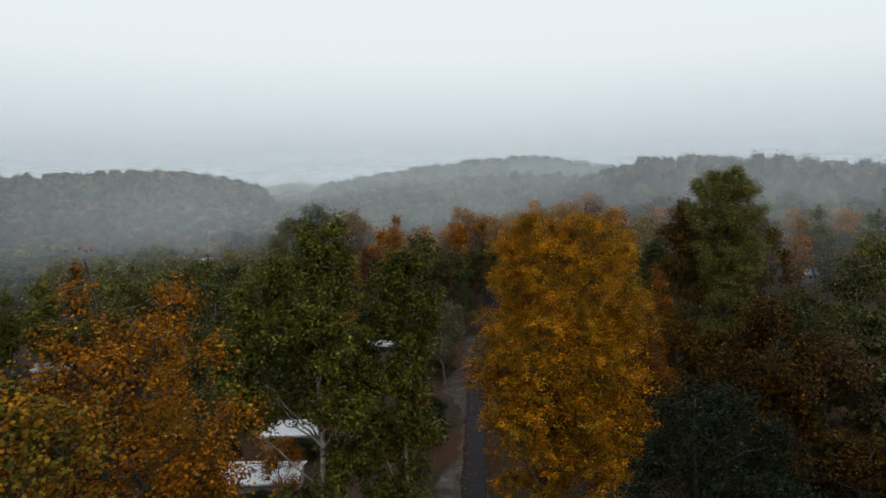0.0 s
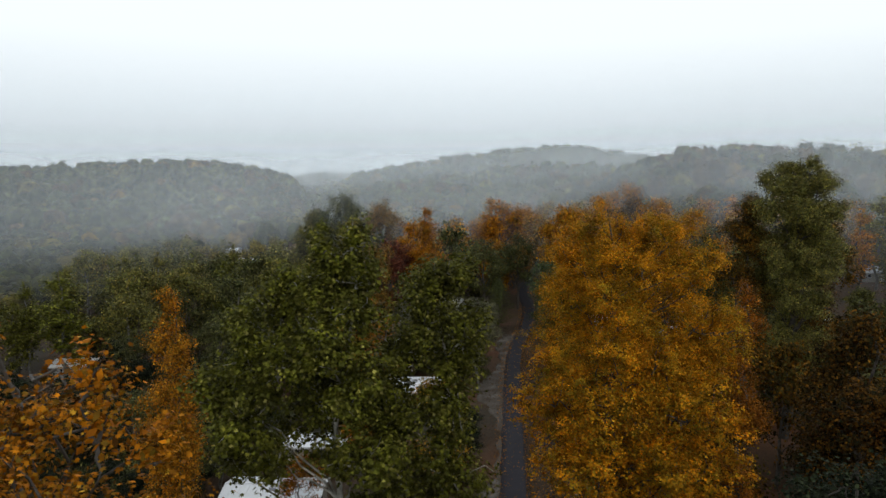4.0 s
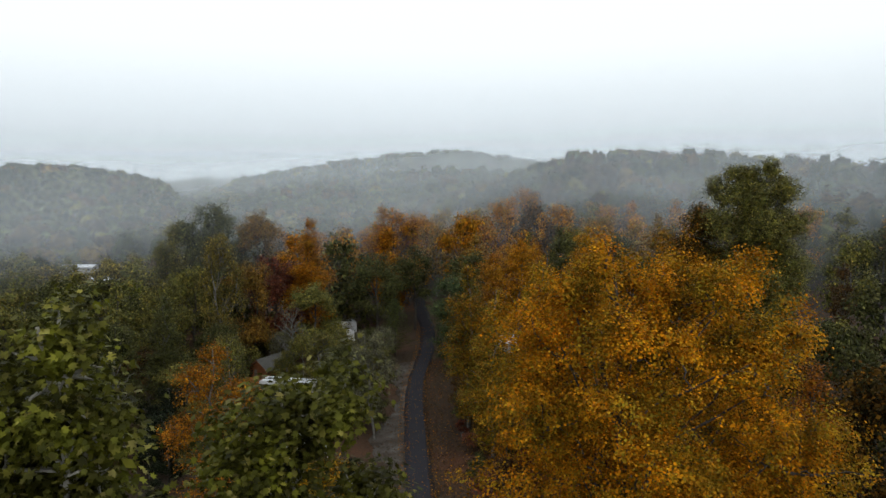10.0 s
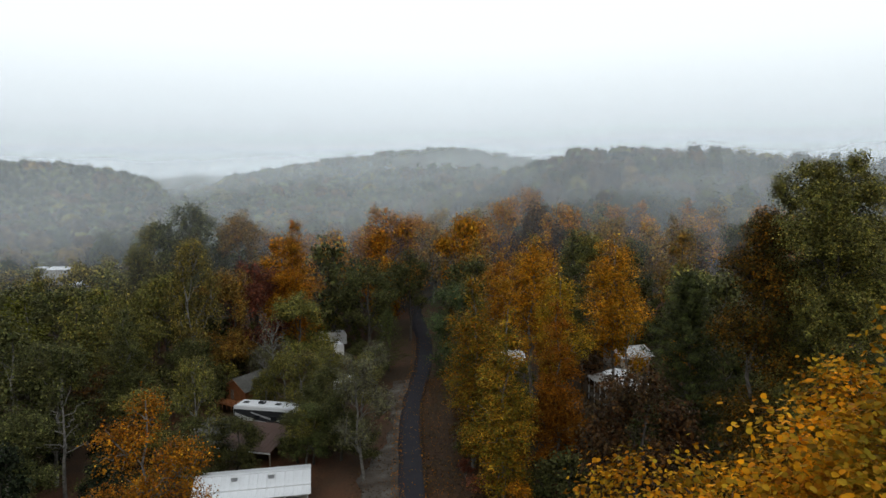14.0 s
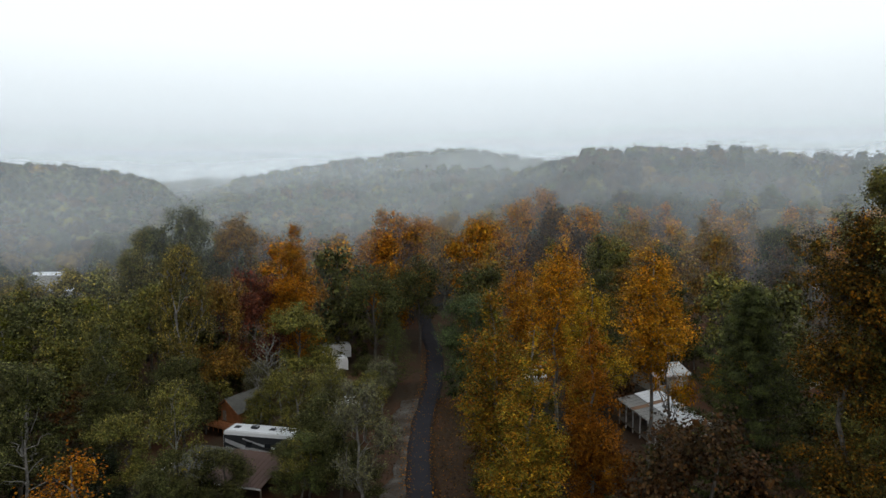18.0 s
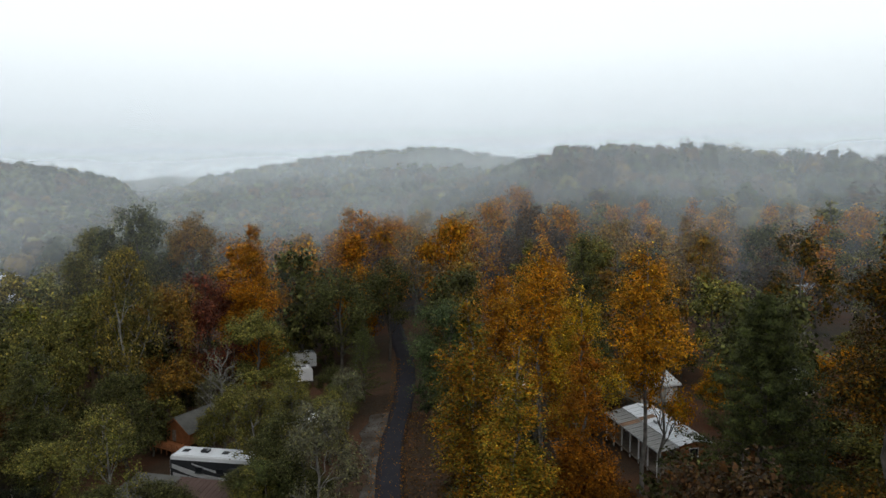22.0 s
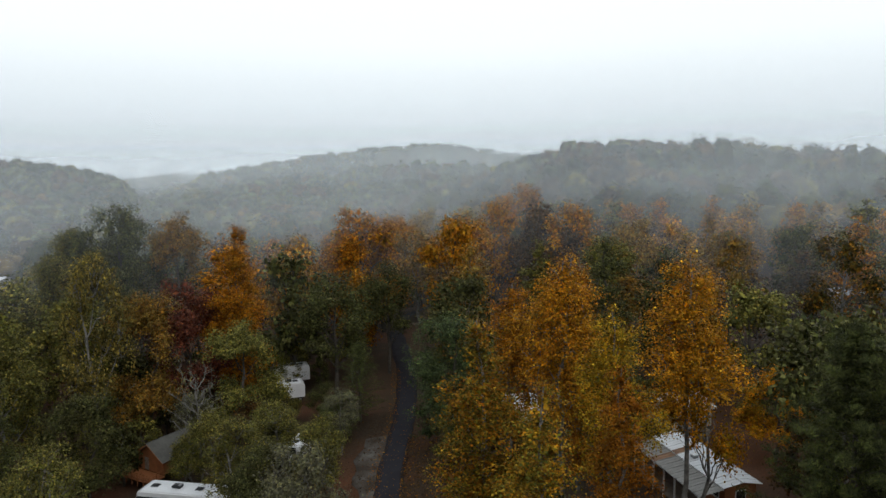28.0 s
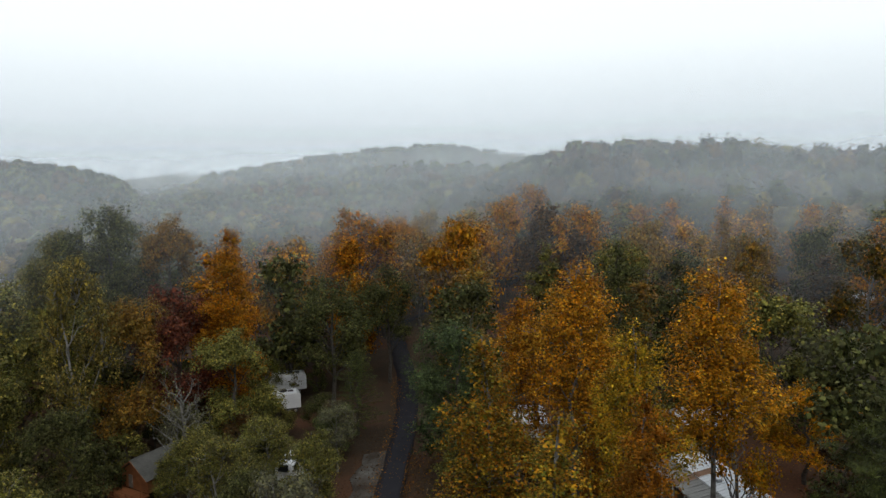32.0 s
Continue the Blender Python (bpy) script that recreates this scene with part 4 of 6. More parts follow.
tree("oak_tree", "dark green oak standing above the wood", -36.0, 187, 29.6, 7.4, "dome0", DEEP)
tree("olive_maple", "olive and ochre tree in the wood", -22.6, 181, 27.4, 6.0, "near_round1", OCHRE)
tree("russet_oak", "dark russet tree in the distance", 42.0, 186, 24.8, 5.6, "column2", RUSSET)
tree("autumn_maple", "orange tree at the foot of the hill", 53.0, 231, 31.0, 7.2, "round2", ORANGE)
tree("green_maple", "dull green tree in the mist", 73.5, 172, 22.6, 6.4, "round0", DEEP)
tree("russet_oak", "russet tree standing in the mist", 64.0, 150, 22.4, 5.4, "column0", RUSSET)
tree("russet_oak", "brown-orange tree in the mist", 72.0, 148, 21.6, 5.2, "column1", RUSSET)
tree("pine_tree", "broad dark green pine tree", 30.9, 92.0, 23.8, 5.7, "pine0", NEEDLE)
tree("pine_tree", "small pine by the lane", 6.4, 148, 10.2, 3.4, "pine1", NEEDLE)
tree("russet_oak", "bronze-brown bushy tree by the lane", 20.4, 79.0, 21.4, 4.9, "near_round0", RUSSET)
tree("russet_oak", "bronze-brown bushy tree with grey-green top", 26.5, 74.0, 17.5, 4.2, "near_round1", DUSKY)
tree("oak_tree", "brown-green oak beyond the golden poplar", 29.6, 57.0, 24.4, 5.4, "near_round0", SHADED_UMBER)
tree("oak_tree", "dull green oak in the shade", 24.0, 47.0, 20.4, 4.8, "near_round1", SHADED_UMBER)
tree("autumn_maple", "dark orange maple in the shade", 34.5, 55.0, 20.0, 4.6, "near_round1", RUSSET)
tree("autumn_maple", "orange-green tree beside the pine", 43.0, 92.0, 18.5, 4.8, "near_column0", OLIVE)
tree("autumn_maple", "orange-green maple with shade put into its leaf colour", 39.0, 84.0, 18.0, 4.4, "near_round0", SHADED_UMBER)
tree("bare_tree", "half-bare grey tree with a forked trunk by the gravel", 1.2, 106.5, 14.6, 3.6, "sparse1", GREYLEAF, GREY_BARK)
tree("olive_maple", "grey-green young tree beside the trailer", -5.8, 123.5, 10.6, 3.4, "sparse0", OLIVE, GREY_BARK)
tree("olive_maple", "leafy yellow-green young tree", -18.0, 113.5, 13.6, 3.0, "sparse1", OLIVE, GREY_BARK)
tree("bare_tree", "bare pale-limbed tree behind the cabin", -11.5, 134.5, 11.8, 3.6, "bare0", GREYLEAF, GREY_BARK)
tree("autumn_maple", "slim orange tree among dark ones", -25.5, 60.0, 24.0, 3.3, "near_column2", BRONZE)
tree("evergreen", "dark bushy evergreen beside the shed", -13.4, 112.6, 6.0, 3.4, "dome0", DEEP)
tree("evergreen", "dark young evergreen by the gravel", -1.4, 113.2, 8.6, 3.3, "dome0", DEEP)
tree("evergreen", "dark young evergreen by the trailer", -3.6, 118.2, 9.6, 3.4, "dome0", DEEP)
tree("autumn_maple", "golden tree in front of a white-roofed house", 49.0, 104.0, 17.0, 4.0, "near_round1", GOLD)
tree("tulip_poplar", "broad orange poplar at the foot of the bank", 47.0, 99.0, 22.0, 5.0, "near_round0", RUSSET)
tree("beige_maple", "beige-olive tree with thin leaves", 57.5, 126.6, 15.6, 5.2, "near_round1", GREYLEAF, GREY_BARK)
tree("olive_maple", "grey-green bushy tree beside the gravel", -3.6, 131.5, 9.0, 3.2, "sparse0", OLIVE, GREY_BARK)
tree("olive_maple", "olive bushy tree beside the lane", 1.6, 127.0, 9.4, 3.2, "near_round0", OLIVE, GREY_BARK)
tree("olive_maple", "grey-olive tree hiding the cabin", -9.2, 131.0, 8.6, 3.0, "near_round1", OLIVE, GREY_BARK)
tree("olive_maple", "olive tree behind the white roof", -5.6, 113.6, 6.5, 2.6, "sparse1", OLIVE, GREY_BARK)
tree("oak_tree", "dark green oak behind the tin-roofed houses", 46.0, 139.0, 20.0, 5.4, "round0", DEEP)
tree("oak_tree", "dull green oak behind the cottages", 52.5, 131.0, 20.0, 5.2, "round1", OLIVE)
tree("olive_maple", "ochre tree behind the cottages", 43.5, 148.0, 22.0, 5.2, "column1", OCHRE)
tree("autumn_maple", "low golden tree beside the tin roof", 46.5, 118.5, 13.5, 4.0, "near_round1", GOLD)
tree("olive_maple", "tall olive tree among the western trees", -33.0, 139.0, 18.6, 5.0, "near_round0", OLIVE, GREY_BARK)
tree("olive_maple", "dark tree with pale stems", -30.0, 128.0, 15.4, 4.4, "near_column1", DEEP, GREY_BARK)
tree("olive_maple", "broad dark tree near the dead snag", -35.0, 117.0, 14.6, 4.8, "near_round1", DEEP, GREY_BARK)
tree("oak_tree", "dark green bushy oak below the yellow poplar", -22.5, 133.0, 10.5, 4.2, "near_round1", DEEP)
tree("olive_maple", "low olive tree below the white trailers", -3.8, 151.5, 3.2, 2.6, "near_round0", OLIVE)
tree("evergreen", "low dark evergreen by the trailers", 1.6, 150.0, 4.6, 2.6, "dome0", DEEP)
tree("evergreen", "bushy dark evergreen near the lane", 3.6, 143.0, 5.4, 2.8, "dome0", NEEDLE)
tree("olive_maple", "low grey-olive bush near the gravel", -4.0, 144.5, 3.6, 2.6, "near_round1", OLIVE)
tree("evergreen", "dark evergreen bush behind the camper", -4.2, 137.0, 5.0, 2.8, "dome0", DEEP)
tree("evergreen", "low dark evergreen hanging over the gravel", -1.8, 80.0, 4.6, 2.8, "dome0", SHADED_OAK)
tree("evergreen", "dark evergreen bush beside the lane", -1.4, 87.0, 4.0, 2.8, "dome0", SHADED_OAK)
tree("evergreen", "bushy dark evergreen below the gravel pad", -2.6, 94.0, 2.6, 2.4, "dome0", SHADED_OAK)
tree("evergreen", "dark evergreen behind the white roof", -3.2, 115.8, 7.4, 3.0, "dome0", DEEP)
tree("evergreen", "dark bush between the shed and the white roof", -6.6, 114.6, 5.4, 2.8, "dome0", DEEP)
tree("red_shrub", "rust-red rounded ornamental shrub", 22.8, 98.8, 9.6, 3.3, "near_round1", RUST_RED)
tree("autumn_maple", "thin orange young tree in front of the white roof", -16.4, 66.6, 6.6, 2.6, "sparse0", FLAME, GREY_BARK)
tree("olive_maple", "thin green young tree in front of the white roof", -13.8, 79.2, 5.6, 2.6, "sparse1", GREEN, GREY_BARK)
tree("olive_maple", "grey-olive young tree close to the cabin", -12.4, 134.2, 5.0, 2.5, "sparse0", OLIVE, GREY_BARK)
tree("olive_maple", "olive bush by the cabin wall", -13.6, 137.2, 3.6, 2.0, "near_round0", OLIVE, GREY_BARK)
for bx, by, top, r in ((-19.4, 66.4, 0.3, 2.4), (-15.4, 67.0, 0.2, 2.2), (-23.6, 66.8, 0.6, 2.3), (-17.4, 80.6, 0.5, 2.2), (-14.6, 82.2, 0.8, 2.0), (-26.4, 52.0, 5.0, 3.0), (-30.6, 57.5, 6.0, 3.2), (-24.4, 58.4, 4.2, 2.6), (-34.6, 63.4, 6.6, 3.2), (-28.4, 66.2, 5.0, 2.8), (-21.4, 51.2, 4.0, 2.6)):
    tree("evergreen", "evergreen bush on the slope, its green darkened for shade", bx, by, top, r, "dome0", SHADED_OAK)
tree("red_shrub", "low rust-red shrub on the leafy bank", 13.4, 99.0, 2.6, 2.4, "shrub0", RED, category="shrub")

tree("olive_maple", "broad olive-green tree above the wood", -43.0, 185, 25.4, 6.0, "dome0", OLIVE)
tree("olive_maple", "olive-green tree beside the tall oak", -30.5, 184, 26.6, 5.6, "dome0", DEEP)
tree("autumn_maple", "bronze-orange tree in the mist", 24.0, 178, 26.4, 6.4, "round1", BRONZE)
tree("autumn_maple", "broad orange tree in the mist", 39.5, 207, 28.5, 7.4, "round0", ORANGE)
tree("autumn_maple", "bronze tree at the foot of the ridge", 52.0, 192, 27.0, 7.0, "round2", BRONZE)
tree("autumn_maple", "pale orange tree in the mist", 68.0, 204, 27.5, 7.0, "round1", ORANGE)
tree("autumn_maple", "bronze-brown tree in thick mist", 84.0, 186, 24.8, 6.8, "round0", BRONZE)
tree("olive_maple", "olive-green rounded tree behind the poplars", 41.5, 150, 24.4, 5.4, "near_round1", OLIVE)

tree("olive_maple", "ochre tree where the lane is lost in the wood", 14.6, 210, 22.0, 5.4, "near_round1", OCHRE)
tree("russet_oak", "brown-leaved oak overhanging the end of the lane", 8.6, 204, 19.0, 5.0, "near_round0", RUSSET)
tree("oak_tree", "bronze-green oak behind the end of the lane", 18.6, 216, 24.0, 6.0, "near_round1", BRONZE)
tree("autumn_maple", "bronze tree above the end of the lane", 25.0, 221, 27.0, 6.2, "near_round0", OCHRE)

tree("evergreen", "dark bushy evergreen hiding the brown roof", -18.0, 109.5, 7.0, 3.3, "dome0", DEEP)
tree("evergreen", "low dark evergreen beside the gravel pad", 1.0, 110.6, 5.2, 2.5, "dome0", DEEP)
tree("evergreen", "dark evergreen between the white roof and the gravel", -4.6, 113.4, 6.8, 2.8, "dome0", NEEDLE)
tree("yellowing_maple", "yellow-green treetop below the white roof", -3.6, 72.0, 12.6, 3.4, "near_round1", YELLOW)

# the dead tree
e = thing("dead_tree", -32.2, 112.4, float(ground(-32.2, 112.4)), 0, "grey leafless snag with broken limbs", "tree")
g = rng_of(91)
snag = [bent(g, (0, 0, -0.5), (0.4, 0, 10.6), 0.26, 0.07, 0.012, 9)]
LOWER = 0.885
for i, (zz, a, L, rise) in enumerate(((6.0, 0.4, 3.4, 0.6), (6.8, 3.3, 3.0, 0.5), (7.9, 1.0, 2.6, 1.2), (8.6, 3.9, 3.2, 1.0), (9.4, 5.6, 2.4, 1.4), (10.2, 2.6, 2.0, 1.1), (10.8, 0.2, 2.2, 1.5), (7.2, 5.2, 2.8, 0.4))):
    zz = zz * LOWER
    s = np.array([0.4 * zz / 10.6, 0, zz])
    tip = s + np.array([L * math.cos(a), L * math.sin(a) * 0.8, rise])
    snag.append(bent(g, s, tip, 0.07, 0.015, 0.07, 6))
    for k in range(3):
        q = s + (tip - s) * g.uniform(0.4, 0.95)
        snag.append(bent(g, q, q + g.normal(0, 0.45, 3), 0.025, 0.008, 0.05, 4))
under("trunk", tubes(snag), GREY_BARK, e)


# the wood between, scattered with fixed chance, kept off the lane, the yards and the path
KEEP_OFF = ((61.0, 124.0, 7), (54.0, 117.5, 6), (23.5, 131.5, 5), (-16, 60, 8), (-70, 209, 6), (30, 101, 3.5), (-10.6, 105.2, 10), (-18.5, 85, 8.5), (-21, 71, 8.5), (-14.5, 121, 8.5), (-11, 127.5, 8), (-14, 138, 6.5), (-3, 157, 6), (34, 112.5, 8), (41.5, 126, 6), (26, 142, 6), (57, 115, 8), (36.4, 115, 7.5), (-3, 154, 5.5), (-2.5, 147, 4), (-3, 160, 5),
            (8.2, 43.6, 9), (-7.2, 36.4, 7), (-2.9, 38.4, 6), (-9.6, 19, 8), (-11.4, 14.6, 6), (11.2, 25.6, 7), (33.6, 80, 8), (-12, 75.7, 6), (-32.2, 112.4, 4), (-30.0, 105.0, 4), (-28.5, 99, 4), (-8, 95, 6), (-13, 92, 5), (-23, 90, 4), (-70, 112, 8), (-60, 100, 7), (-80, 246, 9), (-72, 228, 7), (-94, 232, 8), (-66, 210, 5), (-100, 276, 9), (-95, 265, 9), (-90, 254, 9), (-85, 243, 9), (-80, 232, 9), (-75, 221, 8), (-3, 152, 4))
placed = [(o.location.x, o.location.y) for o in scene.objects if o.parent is None and o.type == "EMPTY"]


def free_spot(x, y, gap):
    if abs(x - float(road_x(min(max(y, -60), 260)))) < (5.5 if y < 172 else 2.6) or any(math.hypot(x - a, y - b) < c for a, b, c in KEEP_OFF):
        return False
    if -4.5 < x < 8 and y < 80:
        return False
    return all(math.hypot(x - a, y - b) > gap for a, b in placed)


def scatter(n, x0, x1, y0, y1, kinds, seed, gap, low, high, tall=None):
    """Trees of mixed kinds; low and high: their heights above the ground."""
    g = random.Random(seed)
    for _ in range(n * 6):
        if n <= 0:
            return
        x, y = g.uniform(x0, x1), g.uniform(y0, y1)
        if not free_spot(x, y, gap):
            continue
        name, label, proto, mat, ratio = g.choice(kinds)
        h = g.uniform(low, high)
        z = float(ground(x, y))
        tree(name, label, x, y, z + h, h * ratio * g.uniform(0.85, 1.15), ("far_" if y > 172 and proto in ("round", "column") else "") + proto + str(g.randrange(2)), mat, g.choice((BARK, GREY_BARK)), group="trees of the wood")
        placed.append((x, y))
        n -= 1


GREENS = (("green_maple", "dull olive-green tree in the wood", "round", OLIVE, 0.30), ("oak_tree", "dark green oak in the wood", "round", DEEP, 0.32), ("green_maple", "green tree in the wood", "column", GREEN, 0.24),
          ("olive_maple", "olive tree with thin foliage", "column", OLIVE, 0.22), ("yellowing_maple", "yellow-green tree in the wood", "column", GREEN, 0.20))
AUTUMN = (("autumn_maple", "orange tree in the wood", "column", ORANGE, 0.23), ("russet_oak", "russet tree in the wood", "round", RUSSET, 0.28), ("oak_tree", "dark green tree in the wood", "round", DEEP, 0.28),
          ("olive_maple", "olive-brown tree in the wood", "column", OLIVE, 0.24), ("autumn_maple", "ochre tree in the wood", "column", OCHRE, 0.24), ("autumn_maple", "bronze-orange tree in the wood", "round", BRONZE, 0.26), ("olive_maple", "ochre-brown tree in the wood", "round", OCHRE, 0.26), ("green_maple", "dull green tree in the wood", "column", OLIVE, 0.25))
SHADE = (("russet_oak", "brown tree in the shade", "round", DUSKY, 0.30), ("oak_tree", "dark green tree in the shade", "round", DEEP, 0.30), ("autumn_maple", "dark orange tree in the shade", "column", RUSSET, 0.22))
CANOPY_TWO = (("green_maple", "olive tree of the western wood", "round", OLIVE, 0.32), ("oak_tree", "dark green oak of the western wood", "round", DEEP, 0.30))
scatter(50, -96, -24, 116, 190, GREENS + CANOPY_TWO, 1, 5.6, 14, 21)
# near-black leaf colour carries the shade of the western slope
DARKS = (("oak_tree", "green oak darkened to look shaded", "near_round", SHADED_OAK, 0.32), ("oak_tree", "oak with green leaves darkened for shade", "round", SHADED_OAK, 0.32), ("oak_tree", "dull green oak in the shade", "near_round", DEEP, 0.30))
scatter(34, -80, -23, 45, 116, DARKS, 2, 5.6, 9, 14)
CANOPY = GREENS[:1] + GREENS[3:4] + (("green_maple", "sunlit olive-green tree of the western wood", "round", YELLOW_GREEN, 0.30), ("green_maple", "broad olive tree of the western wood", "round", OLIVE, 0.34))
scatter(46, -106, -38, 172, 236, CANOPY, 31, 6.0, 15, 19)
scatter(12, -24, 8, 165, 215, AUTUMN, 3, 6.0, 18, 25)
YARD = (("olive_maple", "grey-olive young tree by the yards", "near_round", OLIVE, 0.32), ("beige_maple", "pale grey-green young tree by the yards", "sparse", GREYLEAF, 0.30), ("green_maple", "yellow-green young tree by the yards", "sparse", GREEN, 0.30), ("olive_maple", "olive young tree by the yards", "sparse", OLIVE, 0.30))
scatter(24, -26, 6, 88, 175, YARD, 4, 5.0, 7, 11)
scatter(40, 20, 110, 140, 220, AUTUMN, 5, 7.0, 17, 23)
scatter(22, 38, 95, 60, 140, SHADE + GREENS[:2], 6, 6.5, 14, 21)
scatter(14, 16, 50, 42, 80, SHADE, 7, 5.5, 13, 18)
scatter(24, -24, 50, 195, 250, AUTUMN, 8, 7.5, 18, 24)

UNDER = (("understory_tree", "low dark green tree under the tall ones", "far_round", DEEP, 0.36), ("understory_tree", "low olive tree under the tall ones", "far_round", OLIVE, 0.38), ("understory_tree", "low brown-leaved tree under the tall ones", "far_round", RUSSET, 0.36))
scatter(26, -80, -22, 118, 170, UNDER, 11, 4.0, 6, 11)
# understory shade comes from the darkened leaf colour
SHADED = (("understory_tree", "low green tree darkened to look shaded", "near_round", SHADED_OAK, 0.36), ("understory_tree", "low tree with green leaves darkened for shade", "far_round", SHADED_OAK, 0.36))
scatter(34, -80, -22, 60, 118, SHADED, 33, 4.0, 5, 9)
scatter(26, -24, 3, 140, 174, UNDER, 12, 3.2, 4, 9)
scatter(12, 36, 60, 120, 150, UNDER, 32, 3.5, 5, 9)
scatter(40, 17, 75, 62, 150, UNDER, 13, 4.0, 5, 10)
scatter(14, 12, 40, 120, 165, UNDER, 14, 3.6, 4, 8)
# both leaf colours are darkened to stand in for shade below the crowns
NEARBY = (("understory_tree", "low tree under the tall ones with shade-darkened umber leaves", "near_round", SHADED_UMBER, 0.36), ("understory_tree", "low green tree under the tall ones with shade-darkened leaves", "near_round", SHADED_OAK, 0.36))
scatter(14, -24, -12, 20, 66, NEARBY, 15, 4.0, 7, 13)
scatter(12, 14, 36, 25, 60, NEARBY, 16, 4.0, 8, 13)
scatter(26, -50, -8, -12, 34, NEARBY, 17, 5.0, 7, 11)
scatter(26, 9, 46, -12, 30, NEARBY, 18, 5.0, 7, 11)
BRUSH = (("shrub", "rust-brown shrub on the leafy bank", "shrub", RUSSET, 0.55), ("shrub", "dull green shrub in the wood", "shrub", DEEP, 0.55), ("shrub", "bronze-leaved shrub by the lane", "shrub", BRONZE, 0.5), ("shrub", "dark red shrub on the bank", "shrub", RED, 0.5))
scatter(64, 11, 26, 66, 122, BRUSH, 21, 1.7, 2, 4.5)
# green brush mixed with low trees whose leaf colour is darkened as shade
scatter(50, -48, -20, 72, 122, BRUSH[1:2] + UNDER[:1] + (("understory_tree", "low green tree darkened to look shaded", "far_round", SHADED_OAK, 0.36),) * 2, 22, 2.8, 3, 7)


# the woods beyond: crowns of leaf clumps on every slope, joined by colour
def woods(name, label, mats, seed, x0, x1, y0, y1, step, size, clumps, low=14, high=22, clear=(), loose=0.16):
    g = np.random.default_rng(seed)
    X, Y = np.meshgrid(np.arange(x0, x1, step), np.arange(y0, y1, step))
    n_all = X.size
    X = X.ravel() + g.uniform(-0.42, 0.42, n_all) * step
    Y = Y.ravel() + g.uniform(-0.42, 0.42, n_all) * step
    H = g.uniform(low, high, n_all)
    keep = np.ones(n_all, dtype=bool)
    for ax, ay, ar in clear:
        keep &= np.hypot(X - ax, Y - ay) > ar
    X, Y, H = X[keep], Y[keep], H[keep]
    n_all = len(X)
    kind = g.choice(len(mats), n_all, p=np.array([q[2] for q in mats]))
    for k, (mat, word, _) in enumerate(mats):
        on = kind == k
        x, y, h = X[on], Y[on], H[on]
        n = len(x)
        r = step * 0.62 * g.uniform(0.75, 1.2, n)
        z = ground(x, y) + h * 0.52
        m = n * clumps
        d = g.normal(0, 1, (m, 3))
        d[:, 2] = np.abs(d[:, 2]) * 1.1 - 0.5
        d /= np.linalg.norm(d, axis=1, keepdims=True)
        t = np.repeat(np.arange(n), clumps)
        bump = 1 + 0.20 * np.sin(d[:, 0] * 4.5 + t) * np.cos(d[:, 1] * 4.5 + 2 * t) + 0.14 * np.sin(d[:, 2] * 6 + t) - loose * g.uniform(0, 1, m)
        bump = bump * 0.93
        c = np.stack([x[t] + d[:, 0] * r[t] * bump, y[t] + d[:, 1] * r[t] * bump, z[t] + d[:, 2] * h[t] * 0.48 * bump], -1)
        a = g.normal(0, 1, (m, 3))
        a = a - d * (np.sum(a * d, axis=1, keepdims=True)) * 0.88
        a /= np.linalg.norm(a, axis=1, keepdims=True)
        b = np.cross(d, a) + g.normal(0, 0.12, (m, 3))
        s = size * g.uniform(0.6, 1.4, (m, 1))
        v = np.stack([c - a * s * 0.6, c + b * s * 0.6 + d * s * 0.12, c + a * s * 0.7, c - b * s * 0.6 - d * s * 0.06], 1).reshape(-1, 3)
        f = np.arange(m * 4).reshape(-1, 4)
        cv, cf = cores(x, y, z, r, h * 0.48, 0.92 - loose)
        me = quick_mesh(name, np.concatenate([v, cv]), np.concatenate([f, cf + len(v)]))
        me.polygons.foreach_set("use_smooth", np.ones(len(me.polygons), dtype=bool))
        me.materials.append(mat)
        tagged(new(name, me), word + " " + label, "woods", kind="stuff")


MIX = ((FAR_OLIVE, "olive", 0.32), (FAR_DEEP, "dark green", 0.32), (FAR_RUSSET, "russet", 0.22), (FAR_OCHRE, "ochre", 0.06), (FAR_YELLOW, "yellow-green", 0.08))
LOW = ((FAR_OLIVE, "olive", 0.40), (FAR_DEEP, "dark green", 0.38), (FAR_RUSSET, "russet", 0.09), (FAR_OCHRE, "ochre", 0.03), (FAR_YELLOW, "yellow-green", 0.10))
woods("valley_woods", "treetops of the wooded valley", MIX, 201, -100, 330, 232, 330, 9.5, 0.9, 150, clear=((-81, 235, 12), (-88, 250, 12), (-95, 266, 12), (-103, 284, 13)))
woods("hillside_woods", "treetops on the misty ridge", MIX, 202, 40, 460, 330, 440, 9.0, 0.55, 240, 15.5, 19.5, loose=0.06)
woods("hillside_woods", "treetops on the flank of the misty ridge", MIX, 212, 330, 460, 90, 330, 11.0, 1.3, 80)
woods("valley_woods", "treetops in the dip between the hills", MIX, 203, -160, 40, 330, 520, 11.0, 1.4, 90)
woods("hillside_woods", "treetops on the misty western hill", LOW, 204, -560, -130, 345, 680, 11.5, 1.2, 90, loose=0.08)
woods("hillside_woods", "treetops on the far hill", LOW, 205, -260, 420, 560, 900, 14.0, 1.7, 75, loose=0.08)
woods("hillside_woods", "treetops on the farthest hills", LOW, 206, -800, 100, 1150, 1420, 26.0, 4.2, 40)
woods("valley_woods", "treetops of the low wood to the west", LOW, 207, -330, -104, 130, 345, 9.5, 1.1, 130, 9, 14, clear=((-106, 266, 20), (-108, 290, 22), (-98, 250, 14)))
